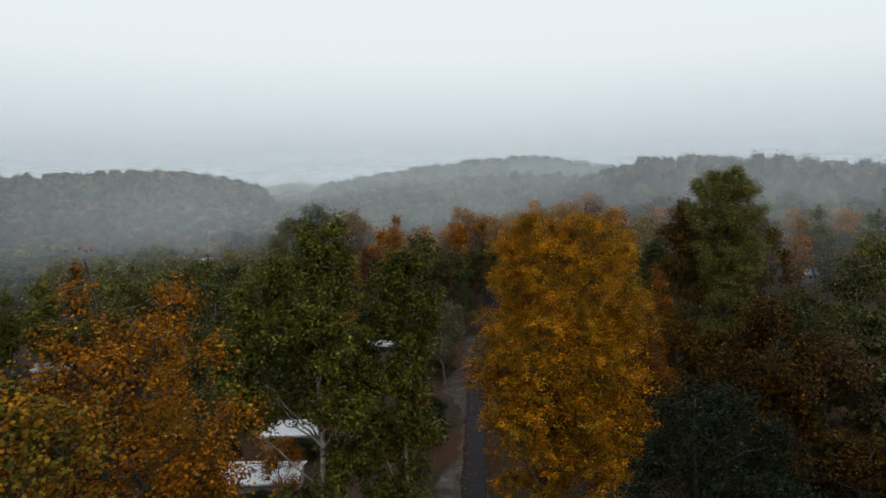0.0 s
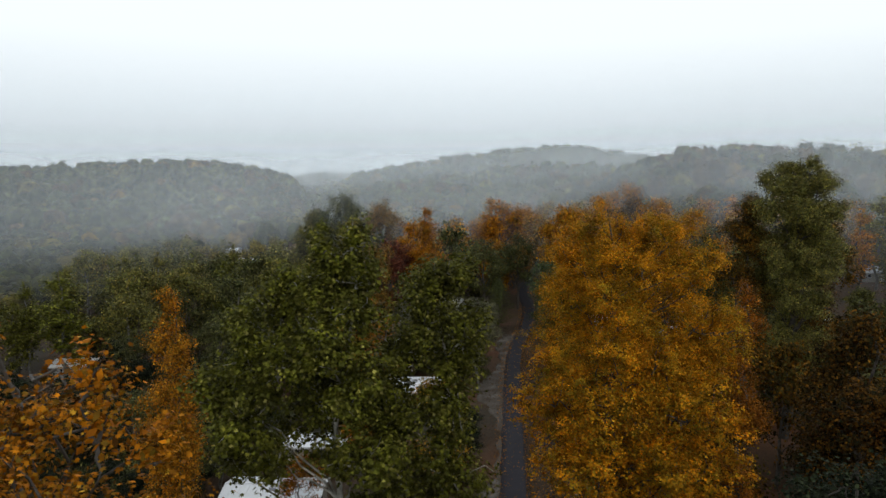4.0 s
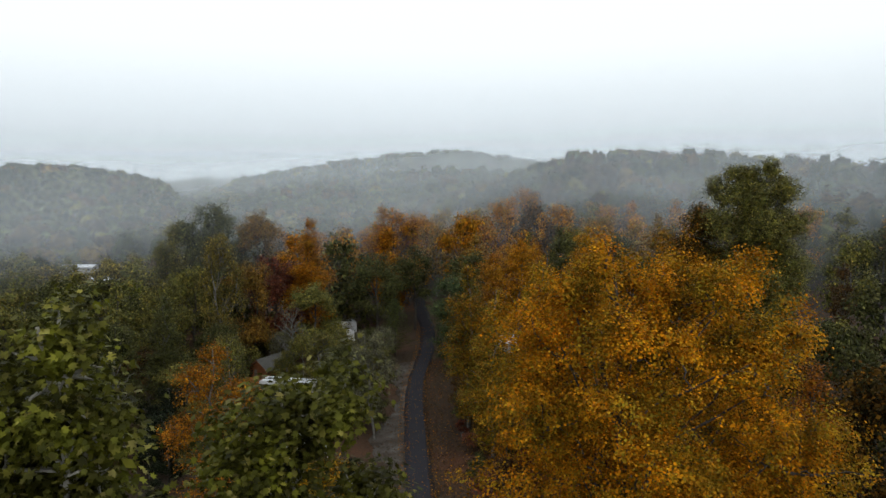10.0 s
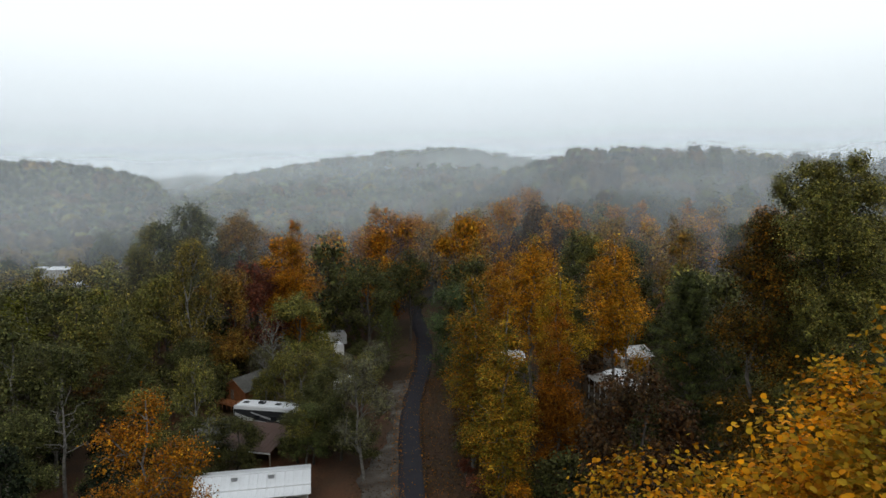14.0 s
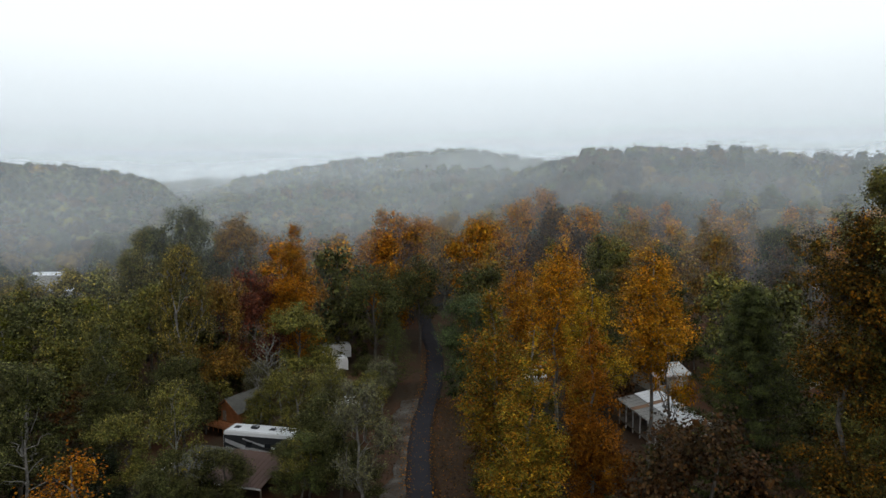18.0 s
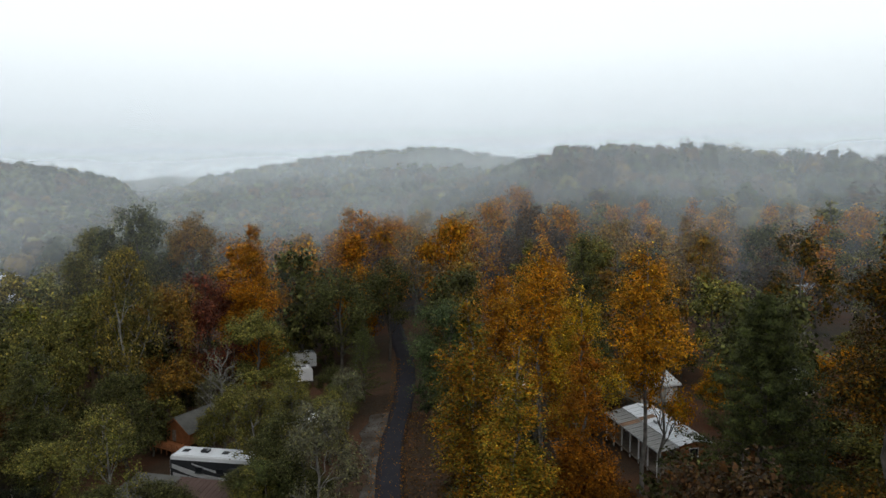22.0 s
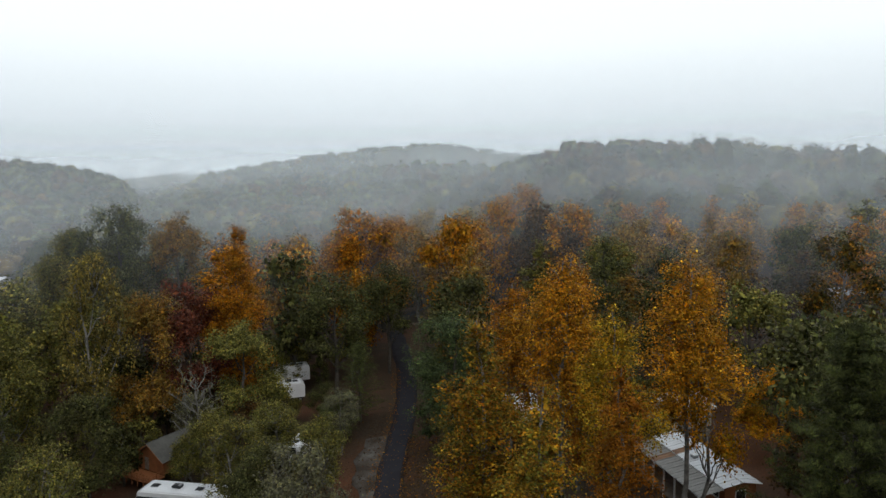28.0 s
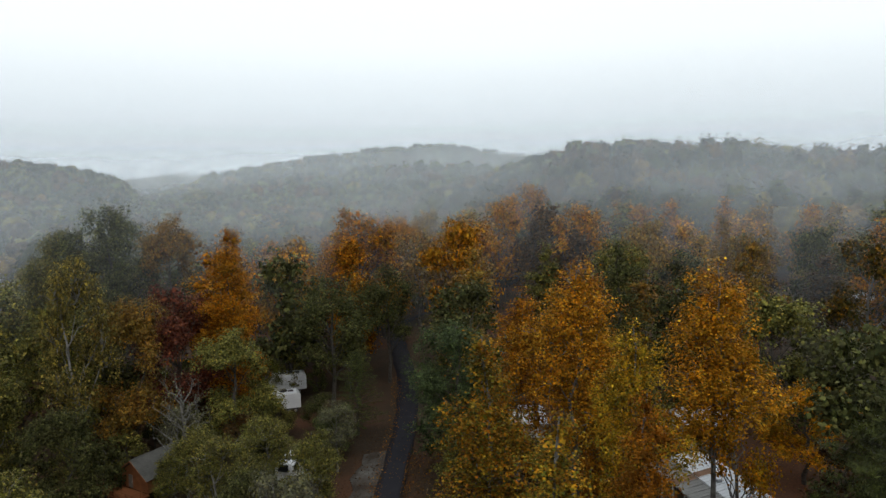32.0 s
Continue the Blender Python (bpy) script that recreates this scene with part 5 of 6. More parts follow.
woods("valley_woods", "treetops of the wood to the east", MIX, 208, 112, 330, 90, 232, 11.0, 1.3, 110)
woods("valley_woods", "treetops behind the start", MIX, 209, -200, 200, -220, -14, 14.0, 2.0, 50)
woods("valley_woods", "treetops of the near wood to the east", MIX, 210, 48, 160, -14, 46, 9.0, 0.5, 320, 12, 18)
woods("valley_woods", "treetops of the near wood to the west", LOW, 211, -200, -54, -14, 56, 10.0, 1.0, 110, 12, 18)


# ---- buildings and vehicles ----
def window(parent, x, y, z, w, h, face="y-", frame_mat=WHITE_TRIM):
    """A framed pane with a sill on a wall; face: the wall's outward side."""
    t = 0.05
    out = {"y-": (0, -1), "y+": (0, 1), "x-": (-1, 0), "x+": (1, 0)}[face]

    def slab(w0, w1, h0, h1, d0, d1):
        if out[0] == 0:
            a, b = sorted((y + out[1] * d0, y + out[1] * d1))
            return block(x + w0, x + w1, a, b, z + h0, z + h1)
        a, b = sorted((x + out[0] * d0, x + out[0] * d1))
        return block(a, b, y + w0, y + w1, z + h0, z + h1)
    f = part("window", slab(-w / 2, w / 2, -h / 2, h / 2, 0.004, t), frame_mat, parent)
    part("pane", slab(-w / 2 + 0.07, w / 2 - 0.07, -h / 2 + 0.07, h / 2 - 0.07, t - 0.01, t + 0.006), GLASS, f)
    part("sill", slab(-w / 2 - 0.05, w / 2 + 0.05, -h / 2 - 0.07, -h / 2, 0.004, t + 0.05), frame_mat, f)
    return f


def roof_slope(parent, x0, x1, ya, za, yb, zb, mat, width=0.9, rusty=()):
    """One slope of a metal roof from the ridge (ya, za) to the eave (yb, zb): sheets that lap, each with a raised seam."""
    n = max(1, round((x1 - x0) / width))
    w = (x1 - x0) / n
    dy, dz = yb - ya, zb - za
    ln = math.hypot(dy, dz)
    ny_, nz_ = (-dz / ln, dy / ln) if dy > 0 else (dz / ln, -dy / ln)
    me = None
    for i in range(n):
        if me is None:
            bm = bmesh.new()
            prof = [(0, 0), (0.03, 0.05), (0.07, 0.05), (0.10, 0), (w * 0.5, 0.0), (w * 0.5 + 0.03, 0.02), (w * 0.5 + 0.07, 0.02), (w * 0.5 + 0.10, 0), (w + 0.004, 0)]
            rows = []
            for yy, zz in ((ya, za), (yb, zb)):
                rows.append([bm.verts.new((px, yy + ny_ * ph, zz + nz_ * ph)) for px, ph in prof])
                rows.append([bm.verts.new((px, yy + ny_ * (ph - 0.03), zz + nz_ * (ph - 0.03))) for px, ph in prof])
            top_a, low_a, top_b, low_b = rows
            for k in range(len(prof) - 1):
                bm.faces.new((top_a[k], top_a[k + 1], top_b[k + 1], top_b[k]))
                bm.faces.new((low_b[k], low_b[k + 1], low_a[k + 1], low_a[k]))
                bm.faces.new((top_b[k], top_b[k + 1], low_b[k + 1], low_b[k]))
            bmesh.ops.recalc_face_normals(bm, faces=bm.faces)
            ob = part("roof_panel", bm, mat, parent)
            me = ob.data
        else:
            ob = under("roof_panel", me, RUST if i in rusty else mat, parent)
        ob.location = (x0 + i * w, 0, 0.002 * (i % 2))


def long_house(name, label, x, y, z, rz, L, W, wall_h, rise, roof_mat, wall_mat, over=0.4, porch=0.0, vents=1, rusty=(), posts=0, skirt=True, porch_mat=None):
    """A low house: walls on a skirt, a shallow gabled metal roof, windows, a door, and perhaps a porch along the front with posts."""
    e = thing(name, x, y, z, rz, label, "house")
    y0, y1 = -W / 2, W / 2
    base = 0.5 if skirt else 0.0
    part("wall", prism([(y0, base), (y1, base), (y1, wall_h), (0, wall_h + rise * 0.95), (y0, wall_h)], -L / 2, L / 2), wall_mat, e)
    if skirt:
        part("skirting", block(-L / 2 + 0.06, L / 2 - 0.06, y0 + 0.06, y1 - 0.06, -1.0, base), SLATE, e)
    s = rise / (W / 2)
    roof_slope(e, -L / 2 - over, L / 2 + over, 0, wall_h + rise + 0.06, y0 - over, wall_h + 0.06 - over * s, roof_mat, rusty=rusty)
    roof_slope(e, -L / 2 - over, L / 2 + over, 0, wall_h + rise + 0.06, y1 + over, wall_h + 0.06 - over * s, roof_mat)
    part("ridge_cap", block(-L / 2 - over, L / 2 + over, -0.16, 0.16, wall_h + rise + 0.05, wall_h + rise + 0.13, 0.03), roof_mat, e)
    part("fascia", block(-L / 2 - over, L / 2 + over, y0 - over - 0.03, y0 - over, wall_h - 0.16 - over * s, wall_h + 0.04 - over * s), WHITE_TRIM, e)
    for k in range(vents):
        vx = -L / 2 + L * (k + 1) / (vents + 1)
        v = part("roof_vent", block(vx - 0.3, vx + 0.3, -1.15, -0.65, wall_h + rise * 0.55, wall_h + rise + 0.22, 0.05), STEEL, e)
        part("vent_cap", block(vx - 0.36, vx + 0.36, -1.21, -0.59, wall_h + rise + 0.22, wall_h + rise + 0.28, 0.02), WHITE_TRIM, v)
    for k in range(max(2, int(L / 3.2))):
        wx = -L / 2 + 1.4 + k * (L - 2.6) / max(1, int(L / 3.2) - 1)
        if k != 1:
            window(e, min(wx, L / 2 - 1.0), y0, wall_h - 0.95, 1.0, 0.95, "y-")
    window(e, L / 2, 0.0, wall_h - 0.95, 1.0, 0.9, "x+")
    dx = -L / 2 + 1.4 + (L - 2.6) / max(1, int(L / 3.2) - 1)
    d = part("door", block(dx - 0.45, dx + 0.45, y0 - 0.05, y0 - 0.004, base, base + 2.0), WHITE_TRIM, e)
    part("handle", block(dx + 0.30, dx + 0.36, y0 - 0.10, y0 - 0.05, base + 0.95, base + 1.05, 0.01), STEEL, d)
    part("step", block(dx - 0.6, dx + 0.6, y0 - 0.7, y0 - 0.06, -0.6, base - 0.18), LUMBER, e)
    if porch:
        zf = wall_h - over * s - 0.05
        roof_slope(e, -L / 2 - over, L / 2 + over, y0 - over - 0.02, zf, y0 - over - porch, zf - 0.35, porch_mat or roof_mat, rusty=rusty)
        for k in range(posts):
            px = -L / 2 + k * L / (posts - 1)
            part("post", block(px - 0.06, px + 0.06, y0 - over - porch + 0.15, y0 - over - porch + 0.27, -1.2, zf - 0.36), WHITE_TRIM, e)
        part("beam", block(-L / 2 - 0.1, L / 2 + 0.1, y0 - over - porch + 0.12, y0 - over - porch + 0.30, zf - 0.52, zf - 0.36), WHITE_TRIM, e)
        part("porch_floor", block(-L / 2, L / 2, y0 - over - porch + 0.1, y0 - 0.06, 0.05, 0.2), LUMBER, e)
    return e


def wheel(parent, x, y, z, r, w):
    bm = bmesh.new()
    m = Matrix.Translation((x, y, z)) @ Matrix.Rotation(math.pi / 2, 4, "X")
    bmesh.ops.create_cone(bm, cap_ends=True, segments=20, radius1=r, radius2=r, depth=w, matrix=m)
    bmesh.ops.bevel(bm, geom=[e for e in bm.edges], offset=0.03, segments=1, affect="EDGES")
    o = part("wheel", bm, RUBBER, parent)
    bm = bmesh.new()
    bmesh.ops.create_cone(bm, cap_ends=True, segments=16, radius1=r * 0.58, radius2=r * 0.58, depth=w + 0.03, matrix=m)
    part("rim", bm, STEEL, o)


def swoosh(parent, y, pts_top, pts_low, mat):
    """A curved painted band on a side wall, 4 mm proud."""
    bm = bmesh.new()
    a = [bm.verts.new((px, y, pz)) for px, pz in pts_top]
    b = [bm.verts.new((px, y, pz)) for px, pz in pts_low]
    for k in range(len(a) - 1):
        bm.faces.new((a[k], b[k], b[k + 1], a[k + 1]))
    bmesh.ops.solidify(bm, geom=bm.faces, thickness=0.004)
    part("stripe", bm, mat, parent)


def curve(x0, z0, x1, z1, sag, n=9):
    return [(x0 + (x1 - x0) * i / n, z0 + (z1 - z0) * i / n + sag * math.sin(math.pi * i / n)) for i in range(n + 1)]


def trailer(name, label, x, y, z, rz, L, W=2.55, H=3.3, graphics=True, vents=4, cap=True):
    """A camper trailer: rounded body, roof with vents and an air unit, windows, door, wheels, stabilisers."""
    e = thing(name, x, y, z, rz, label, "camper")
    body = bmesh.new()
    prof = [(-L / 2, 0.75), (-L / 2, H - 0.35), (-L / 2 + 0.12, H - 0.10), (-L / 2 + 0.4, H), (L / 2 - 0.9, H), (L / 2 - 0.25, H - 0.35), (L / 2, H - 1.1), (L / 2 - 0.1, 0.95), (L / 2 - 0.5, 0.75)]
    a = [body.verts.new((px, -W / 2, pz)) for px, pz in prof]
    b = [body.verts.new((px, W / 2, pz)) for px, pz in prof]
    body.faces.new(a)
    body.faces.new(b[::-1])
    for k in range(len(prof)):
        body.faces.new((a[k], b[k], b[(k + 1) % len(prof)], a[(k + 1) % len(prof)]))
    bmesh.ops.recalc_face_normals(body, faces=body.faces)
    bmesh.ops.bevel(body, geom=[q for q in body.edges if abs(q.verts[0].co.y - q.verts[1].co.y) < 0.01 and min(q.verts[0].co.z, q.verts[1].co.z) > H - 1.2], offset=0.10, segments=3, affect="EDGES")
    part("body", body, GELCOAT, e)
    part("roof_membrane", block(-L / 2 + 0.5, L / 2 - 1.0, -W / 2 + 0.16, W / 2 - 0.16, H + 0.002, H + 0.02, 0.006), WHITE, e)
    for k in range(vents):
        vx = -L / 2 + 1.3 + k * (L - 3.2) / max(1, vents - 1)
        if k == 1:
            u = part("air_unit", block(vx - 0.5, vx + 0.5, -0.36, 0.36, H + 0.01, H + 0.32, 0.10), DARK_TRIM, e)
            part("grille", block(vx + 0.2, vx + 0.46, -0.3, 0.3, H + 0.30, H + 0.335), STEEL, u)
        else:
            u = part("roof_vent", block(vx - 0.36, vx + 0.36, -0.30 + 0.25 * (k % 2), 0.30 + 0.25 * (k % 2), H + 0.01, H + 0.13, 0.05), DARK_TRIM, e)
            part("vent_rim", block(vx - 0.42, vx + 0.42, -0.36 + 0.25 * (k % 2), 0.36 + 0.25 * (k % 2), H + 0.012, H + 0.035), GREY_PAINT, u)
    part("rub_rail", block(-L / 2 - 0.01, L / 2 - 0.1, -W / 2 - 0.02, -W / 2 - 0.003, 1.0, 1.06), STEEL, e)
    if graphics:
        f = -W / 2 - 0.002
        part("lower_band", block(-L / 2 + 0.03, L / 2 - 0.3, f - 0.006, f, 0.8, 3.2), DARK_TRIM, e, "black side panel")
        swoosh(e, f - 0.010, curve(-L / 2 + 0.2, 2.75, 1.2, 1.35, -0.25), curve(-L / 2 + 0.2, 2.25, 0.2, 1.0, -0.35), GELCOAT)
        swoosh(e, f - 0.014, curve(-L / 2 + 0.3, 1.75, 2.8, 1.15, -0.35), curve(-L / 2 + 0.3, 1.35, 1.8, 0.9, -0.35), GELCOAT)
        swoosh(e, f - 0.018, curve(-L / 2 + 2.6, 2.95, L / 2 - 2.2, 1.75, -0.3), curve(-L / 2 + 2.6, 2.8, L / 2 - 3.0, 1.55, -0.35), GELCOAT)
        part("slide_out", block(0.8, 3.6, f - 0.55, f - 0.02, 1.1, 2.75, 0.05), DARK_TRIM, e)
        window(e, 2.2, f - 0.55, 2.1, 1.3, 0.7, "y-", DARK_TRIM)
    for wx in ((-2.9, -0.4, 3.9) if L > 8 else (-1.6, 1.4)):
        window(e, wx, -W / 2 - 0.02, 2.2, 0.9, 0.62, "y-", DARK_TRIM)
    window(e, -L / 2, 0.0, 2.2, 1.2, 0.7, "x-", DARK_TRIM)
    d = part("door", block(L / 2 - 2.2, L / 2 - 1.5, -W / 2 - 0.045, -W / 2 - 0.022, 0.85, 2.75), GELCOAT, e)
    part("handle", block(L / 2 - 1.66, L / 2 - 1.58, -W / 2 - 0.08, -W / 2 - 0.045, 1.7, 1.86, 0.01), DARK_TRIM, d)
    for k in (-0.95, 0.0):
        for s in (-1, 1):
            wheel(e, k - 0.4, s * (W / 2 - 0.16), 0.38, 0.38, 0.24)
    part("chassis", block(-L / 2 + 0.3, L / 2 - 0.4, -0.8, 0.8, 0.5, 0.76), DARK_TRIM, e)
    for sx in (-L / 2 + 0.8, L / 2 - 1.0):
        part("jack", block(sx - 0.05, sx + 0.05, -0.75, -0.65, -0.3, 0.5), STEEL, e)
    return e




# white-roofed house by the gravel pad, and the two beyond it
long_house("mobile_home", "white-roofed mobile home with a porch on posts beside the gravel", -10.6, 106.6, -2.1, 3.0, 11.4, 4.2, 2.6, 0.5, WHITE, SIDING, 0.35, 1.4, 2, (), 6)
long_house("mobile_home", "white-roofed mobile home half hidden by the sycamore", -19.0, 84.8, -2.4, 4.0, 7.6, 5.0, 2.7, 0.6, WHITE, SIDING, 0.4, 0.0, 1)
long_house("mobile_home", "white-roofed mobile home among orange leaves", -20.6, 71.4, -2.6, 0.0, 9.6, 5.2, 2.7, 0.6, WHITE, SIDING, 0.4, 0.0, 1)
# right-hand bank
long_house("porch_house", "house with a weathered tin roof and white porch posts", 36.5, 115.2, 3.2, -87.0, 10.6, 3.0, 2.9, 0.25, WHITE, CEDAR, 0.35, 2.3, 1, (4,), 7, porch_mat=OLD_TIN)
long_house("cottage", "small house with a pale tin roof behind the porch house", 41.4, 128.6, 3.8, 8.0, 5.2, 5.0, 2.8, 0.7, TIN, SIDING, 0.35, 0.0, 0, (1,))
long_house("cottage", "pale-roofed house glimpsed through the poplars", 25.4, 140.5, 1.2, -8.0, 5.4, 5.4, 2.4, 0.6, WHITE, SIDING, 0.35, 0.0, 1)
long_house("cottage", "white-roofed house behind the pine", 61.8, 127.4, 3.6, 30.0, 5.5, 4.2, 2.6, 0.6, WHITE, SIDING, 0.4, 0.0, 1)
long_house("cottage", "pale-roofed house far off in the mist", 104.0, 178.0, 5.0, 10.0, 10.0, 6.0, 3.2, 0.9, WHITE, SIDING, 0.4, 0.0, 0)
# low valley to the left
long_house("mobile_home", "long white roof far off in the valley", -104.0, 285.0, -4.6, -6.0, 12.0, 5.0, 6.2, 0.6, WHITE, SIDING, 0.4, 0.0, 0)
long_house("mobile_home", "white roof far off among low trees", -82.0, 250.0, -4.6, 10.0, 8.0, 4.5, 6.0, 0.6, WHITE, SIDING, 0.4, 0.0, 0)
long_house("mobile_home", "white roof in the misty valley", -108.0, 270.0, -4.6, 0.0, 9.0, 4.5, 6.0, 0.6, WHITE, SIDING, 0.4, 0.0, 0)
long_house("mobile_home", "pale roof behind the sycamores", -73.0, 124.0, -4.8, 8.0, 7.0, 5.0, 3.0, 0.6, WHITE, SIDING, 0.4, 0.0, 0)

# campers
trailer("fifth_wheel_camper", "long white camper with black and grey swoosh graphics beside the shed", -9.8, 126.7, -2.1, -19.5, 12.8, 2.55, 3.75, True, 5)
trailer("travel_trailer", "white travel trailer beneath the dark oak", -3.8, 168.0, -1.0, 190.0, 5.5, 2.5, 3.1, False, 3)
trailer("travel_trailer", "small white trailer beneath the dark oak", -3.6, 160.2, -1.2, 190.0, 4.2, 2.4, 2.9, False, 2)

trailer("travel_trailer", "small rounded white trailer among grey-green trees", -0.9, 137.6, -0.9, 65.0, 4.6, 2.1, 2.7, False, 2)

# open shed with a brown metal roof
e = thing("shed", -14.4, 119.6, -2.4, -22.5, "open shed with a brown metal roof and a grey shingled wing", "shed")
roof_slope(e, -0.8, 6.4, 3.2, 3.5, -3.4, 2.5, BROWN_TIN, 0.6)
part("wing_roof", prism([(3.2, 3.36), (3.2, 3.5), (-3.2, 2.7), (-3.2, 2.56)], -6.2, -0.82), SLATE, e, "dark grey shingled wing roof")
part("gutter", block(-6.3, -6.2, -3.2, 3.2, 2.9, 3.05), WHITE_TRIM, e)
part("fascia", block(-0.8, 6.4, -3.46, -3.42, 2.3, 2.48), WHITE_TRIM, e)
for px in (-6.0, -2.9, 0.2, 3.2, 6.2):
    for py, ph in ((-3.1, 2.5), (2.9, 3.3)):
        part("post", block(px - 0.07, px + 0.07, py - 0.07, py + 0.07, -0.4, ph - 0.06), LUMBER, e)
part("back_wall", block(-6.1, 6.2, 2.98, 3.06, 0.0, 3.2), LUMBER, e)
part("side_wall", block(-6.16, -6.08, -3.0, 2.9, 0.0, 2.55), SIDING, e)

# timber cabin with a deck
e = thing("cabin", -16.1, 141.5, -1.7, 52.0, "small cedar cabin with a grey gabled roof and an open deck", "house")
part("wall", prism([(-2.9, 0.3), (2.9, 0.3), (2.9, 2.7), (0, 4.7), (-2.9, 2.7)], -4.0, 3.2), CEDAR, e)
e.scale = (0.74, 0.74, 0.74)
# shingle courses on both slopes
for side in (-1, 1):
    for k in range(12):
        u0, u1 = k / 12.0, (k + 1.25) / 12.0
        ya, za, yb, zb = side * 3.5 * u0, 4.95 - 2.42 * u0, side * 3.5 * min(u1, 1.04), 4.95 - 2.42 * min(u1, 1.04)
        part("shingle_course", prism([(ya, za + 0.01), (yb, zb + 0.05), (yb, zb + 0.02), (ya, za - 0.02)], -4.7, 3.6), SLATE, e)
part("ridge_cap", block(-4.7, 3.6, -0.15, 0.15, 4.93, 5.0, 0.02), SLATE, e)
for side in (-1, 1):
    part("barge_board", prism([(0, 4.92), (side * 3.6, 2.43), (side * 3.6, 2.23), (0, 4.72)], -4.76, -4.70), CEDAR, e)
window(e, -0.5, -2.9, 1.7, 1.1, 1.0, "y-", WHITE_TRIM)
d = part("door", block(-4.06, -4.004, 0.5, 1.4, 0.4, 2.4), LUMBER, e)
part("handle", block(-4.12, -4.06, 0.6, 0.66, 1.3, 1.42), STEEL, d)
part("deck_frame", block(-6.9, -4.1, -3.2, 5.0, 0.05, 0.22), CEDAR, e)
part("deck_frame", block(-4.1, 0.4, 3.0, 5.0, 0.05, 0.22), CEDAR, e)
for length, at, rows_, first in ((2.8, -6.9, 37, -3.2), (4.5, -4.08, 9, 3.04)):
    me = None
    for k in range(rows_):
        if me is None:
            ob = part("deck_board", block(0, length, 0, 0.19, 0.225, 0.262), CEDAR, e)
            me = ob.data
        else:
            ob = under("deck_board", me, CEDAR, e)
        ob.location = (at, first + k * 0.218, 0)
for px, py in [(-6.85, -3.15 + k * 1.35) for k in range(7)] + [(-5.5, -3.15)] + [(-5.2 + k * 1.4, 4.95) for k in range(5)]:
    part("railing_post", block(px - 0.05, px + 0.05, py - 0.05, py + 0.05, -0.8, 1.25), CEDAR, e)
for z0 in (0.55, 0.85, 1.2):
    part("rail", block(-6.89, -6.81, -3.2, 4.9, z0, z0 + 0.06), CEDAR, e)
    part("rail", block(-6.8, -4.1, -3.19, -3.11, z0, z0 + 0.06), CEDAR, e)
    part("rail", block(-6.8, 0.4, 4.91, 4.99, z0, z0 + 0.06), CEDAR, e)

# ---- fallen leaves along the lane ----
def litter(name, label, mat, seed, n, y0, y1, a, b, size, power=1.0):
    g = np.random.default_rng(seed)
    y = g.uniform(y0, y1, n)
    x = road_x(y) + a + (b - a) * g.uniform(0, 1, n) ** power
    z = ground(x, y) + 0.075
    t = g.uniform(0, 2 * math.pi, n)
    d = np.stack([np.cos(t), np.sin(t), g.normal(0, 0.25, n)], -1)
    s = np.stack([-np.sin(t), np.cos(t), g.normal(0, 0.25, n)], -1)
    p = np.stack([x, y, z], -1)
    L = size * g.uniform(0.6, 1.3, (n, 1))
    v = np.stack([p - d * L, p + s * L * 0.6, p + d * L, p - s * L * 0.6 + np.array([0, 0, 0.03])], 1).reshape(-1, 3)
    me = quick_mesh(name, v, np.arange(n * 4).reshape(-1, 4))
    me.materials.append(mat)
    return tagged(new(name, me), label, "leaves", kind="stuff")


litter("fallen_leaves", "rust-brown fallen leaves on the bank beside the lane", RUSSET, 301, 7000, 62, 140, 1.2, 10.0, 0.10, 1.6)
litter("fallen_leaves", "brown fallen leaves on the bank beside the lane", RUSSET, 302, 9000, 62, 150, 1.4, 13.0, 0.12, 1.2)
litter("fallen_leaves", "orange leaves scattered over the bank", ORANGE, 305, 2500, 62, 140, 1.2, 8.0, 0.09, 1.8)
litter("fallen_leaves", "brown leaves drifted over the gravel", RUSSET, 306, 4000, 62, 150, -7.0, -1.5, 0.10)
litter("fallen_leaves", "orange leaves strewn over the lane's edge", ORANGE, 303, 1500, 62, 170, -2.4, -0.9, 0.09)
litter("fallen_leaves", "scattered leaves on the asphalt", GOLD, 304, 700, 62, 170, -1.5, 1.5, 0.08)


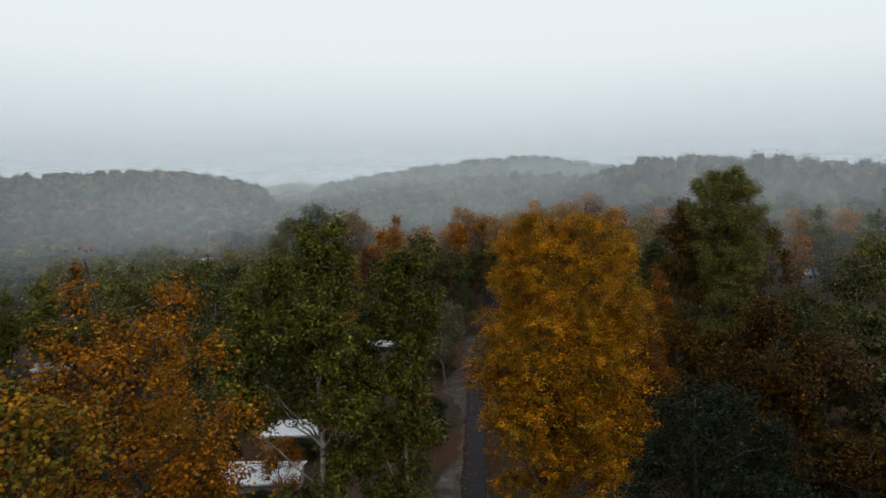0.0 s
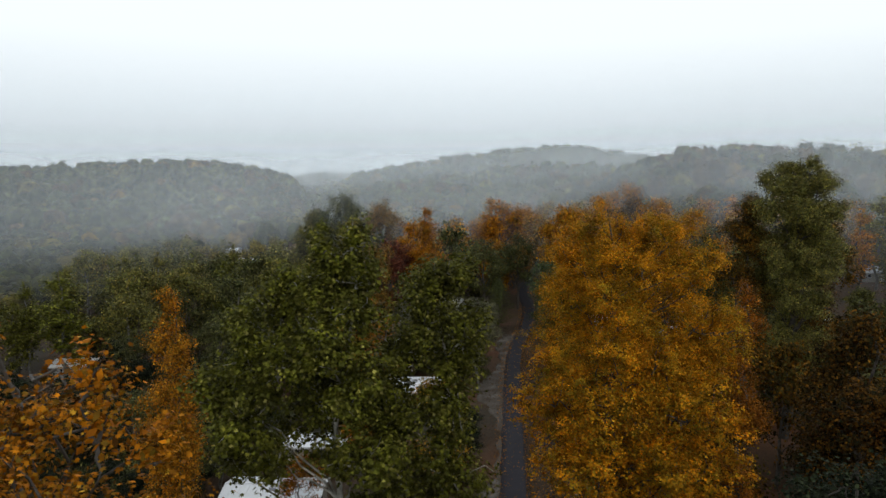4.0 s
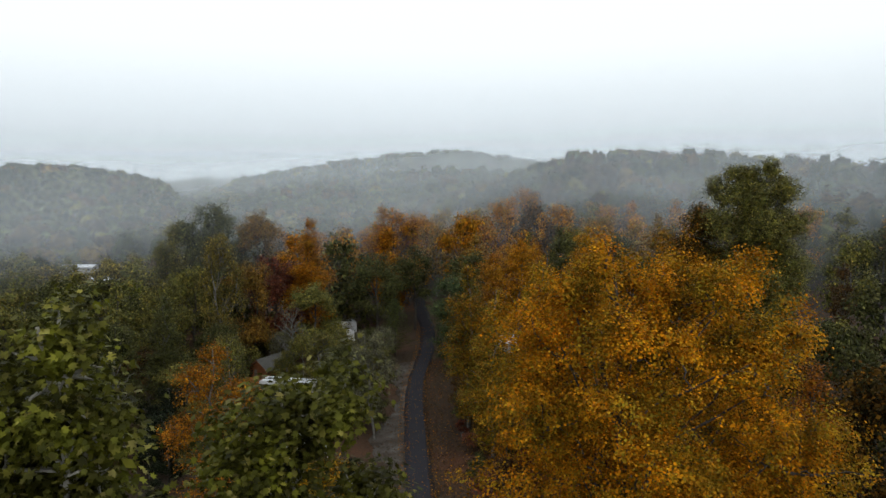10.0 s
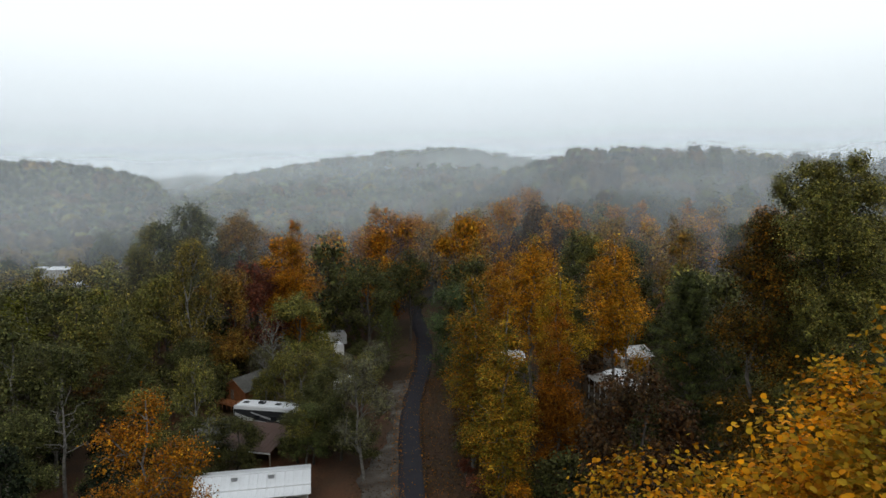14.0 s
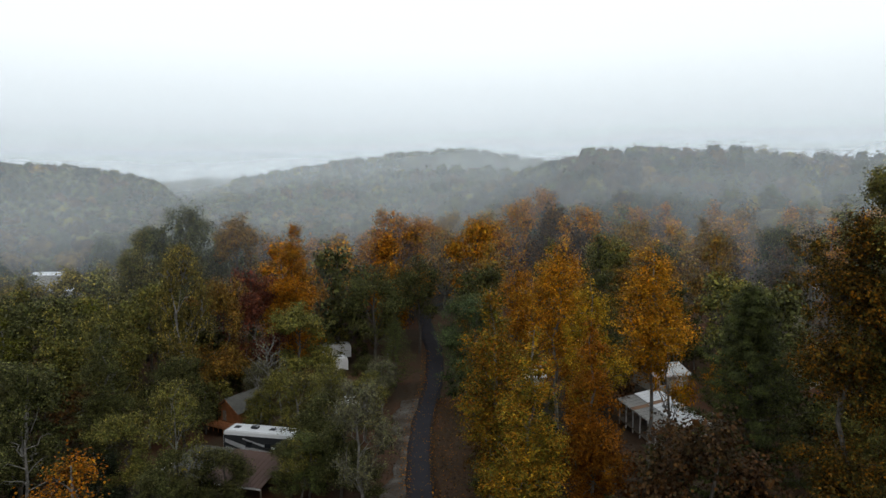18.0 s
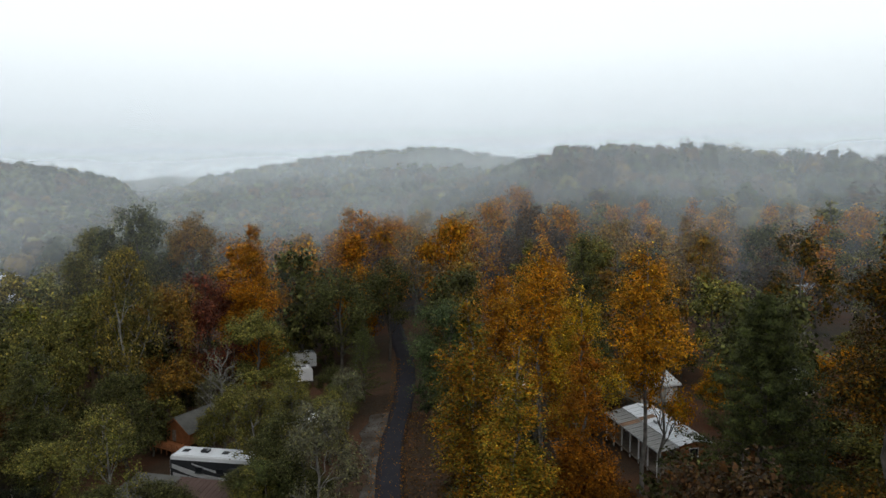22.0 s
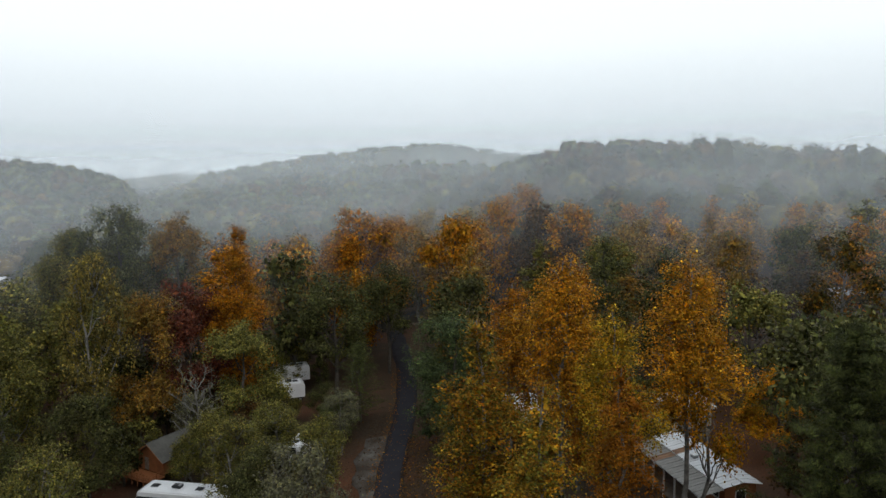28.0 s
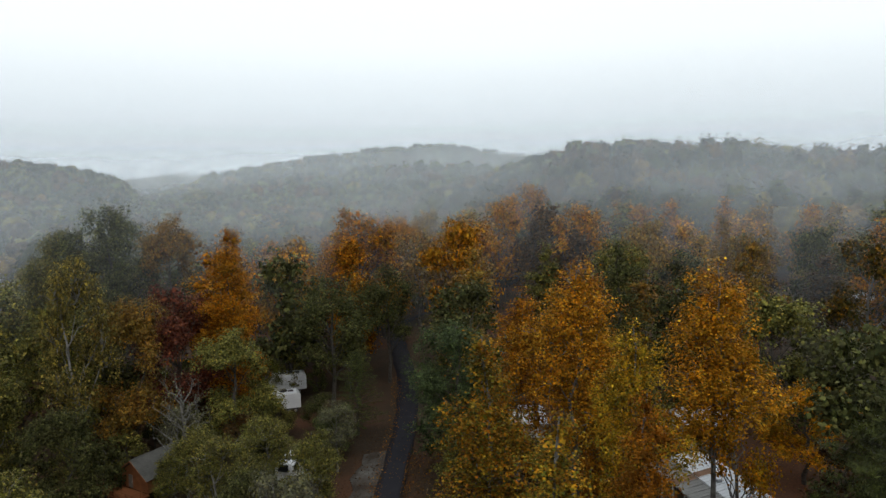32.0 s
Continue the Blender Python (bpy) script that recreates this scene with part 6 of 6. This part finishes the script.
# ---- mist: thin veils of cloud hanging over the valley ----
def mist_mat(thick, top, shape, white):
    """Mist that scatters white light and thins out upwards; thick: how dense this veil is; white: its brightness; shape: its density from foot to top."""
    mist, nt_, b_, out_ = material("drifting_mist")
    nt_.nodes.remove(b_)
    tr_ = nt_.nodes.new("ShaderNodeBsdfTransparent")
    df_ = nt_.nodes.new("ShaderNodeBsdfDiffuse")
    tl_ = nt_.nodes.new("ShaderNodeBsdfTranslucent")
    df_.inputs["Color"].default_value = tl_.inputs["Color"].default_value = (0.70 * white, 0.75 * white, 0.785 * white, 1)
    both_ = nt_.nodes.new("ShaderNodeAddShader")
    nt_.links.new(df_.outputs[0], both_.inputs[0])
    nt_.links.new(tl_.outputs[0], both_.inputs[1])
    tc_ = nt_.nodes.new("ShaderNodeTexCoord")
    sep_ = nt_.nodes.new("ShaderNodeSeparateXYZ")
    nt_.links.new(tc_.outputs["Object"], sep_.inputs[0])
    hgt_ = nt_.nodes.new("ShaderNodeMapRange")
    hgt_.inputs["From Min"].default_value, hgt_.inputs["From Max"].default_value = 0.0, top
    nt_.links.new(sep_.outputs["Z"], hgt_.inputs["Value"])
    dens_ = ramp(nt_, hgt_.outputs[0], tuple((u, (k * thick,) * 3) for u, k in shape))
    wisp_ = ramp(nt_, noise_fac(nt_, 0.012, 4.0), ((0.3, (0.6,) * 3), (0.7, (1.3,) * 3)))
    # thinner over the western valley, thicker to the east
    side_ = nt_.nodes.new("ShaderNodeMapRange")
    side_.inputs["From Min"].default_value, side_.inputs["From Max"].default_value = -220.0, 80.0
    side_.inputs["To Min"].default_value, side_.inputs["To Max"].default_value = 0.6, 1.12
    nt_.links.new(sep_.outputs["X"], side_.inputs["Value"])
    fac_ = mixed(nt_, mixed(nt_, dens_, wisp_, 1.0, "MULTIPLY"), side_.outputs[0], 1.0, "MULTIPLY")
    mx_ = nt_.nodes.new("ShaderNodeMixShader")
    nt_.links.new(fac_, mx_.inputs[0])
    nt_.links.new(tr_.outputs[0], mx_.inputs[1])
    nt_.links.new(both_.outputs[0], mx_.inputs[2])
    nt_.links.new(mx_.outputs[0], out_.inputs["Surface"])
    return mist


LOW_BANK = ((0.0, 0.2), (0.12, 0.7), (0.28, 1.0), (0.45, 0.95), (0.66, 0.5), (0.97, 0.0))
HIGH_BANK = ((0.0, 0.15), (0.22, 0.6), (0.5, 1.0), (0.62, 0.9), (0.97, 0.0))
for radius, thick, top_, bank_ in ((118, 0.055, 62, LOW_BANK), (150, 0.09, 67, LOW_BANK), (188, 0.11, 72, LOW_BANK), (232, 0.13, 76, LOW_BANK), (285, 0.10, 80, LOW_BANK), (600, 0.13, 84, HIGH_BANK), (660, 0.22, 88, HIGH_BANK), (1000, 0.5, 84, HIGH_BANK)):
    a_ = np.radians(np.linspace(-80, 80, 81))
    z_ = np.linspace(-8, top_, 9)
    A_, Z_ = np.meshgrid(a_, z_)
    R_ = radius + 8 * np.sin(A_ * 9 + radius)
    co_ = np.stack([-12 + R_ * np.sin(A_), 61 + R_ * np.cos(A_), Z_], -1).reshape(-1, 3)
    i_ = np.arange(81 * 9).reshape(9, 81)
    f_ = np.stack([i_[:-1, :-1], i_[:-1, 1:], i_[1:, 1:], i_[1:, :-1]], -1).reshape(-1, 4)
    me_ = quick_mesh("mist_veil", co_, f_)
    me_.polygons.foreach_set("use_smooth", np.ones(len(f_), dtype=bool))
    me_.materials.append(mist_mat(thick, top_, bank_, 0.9 if bank_ is LOW_BANK else 1.0))
    tagged(new("mist_veil", me_), "thin veil of pale drifting mist over the woods", "mist", kind="stuff")
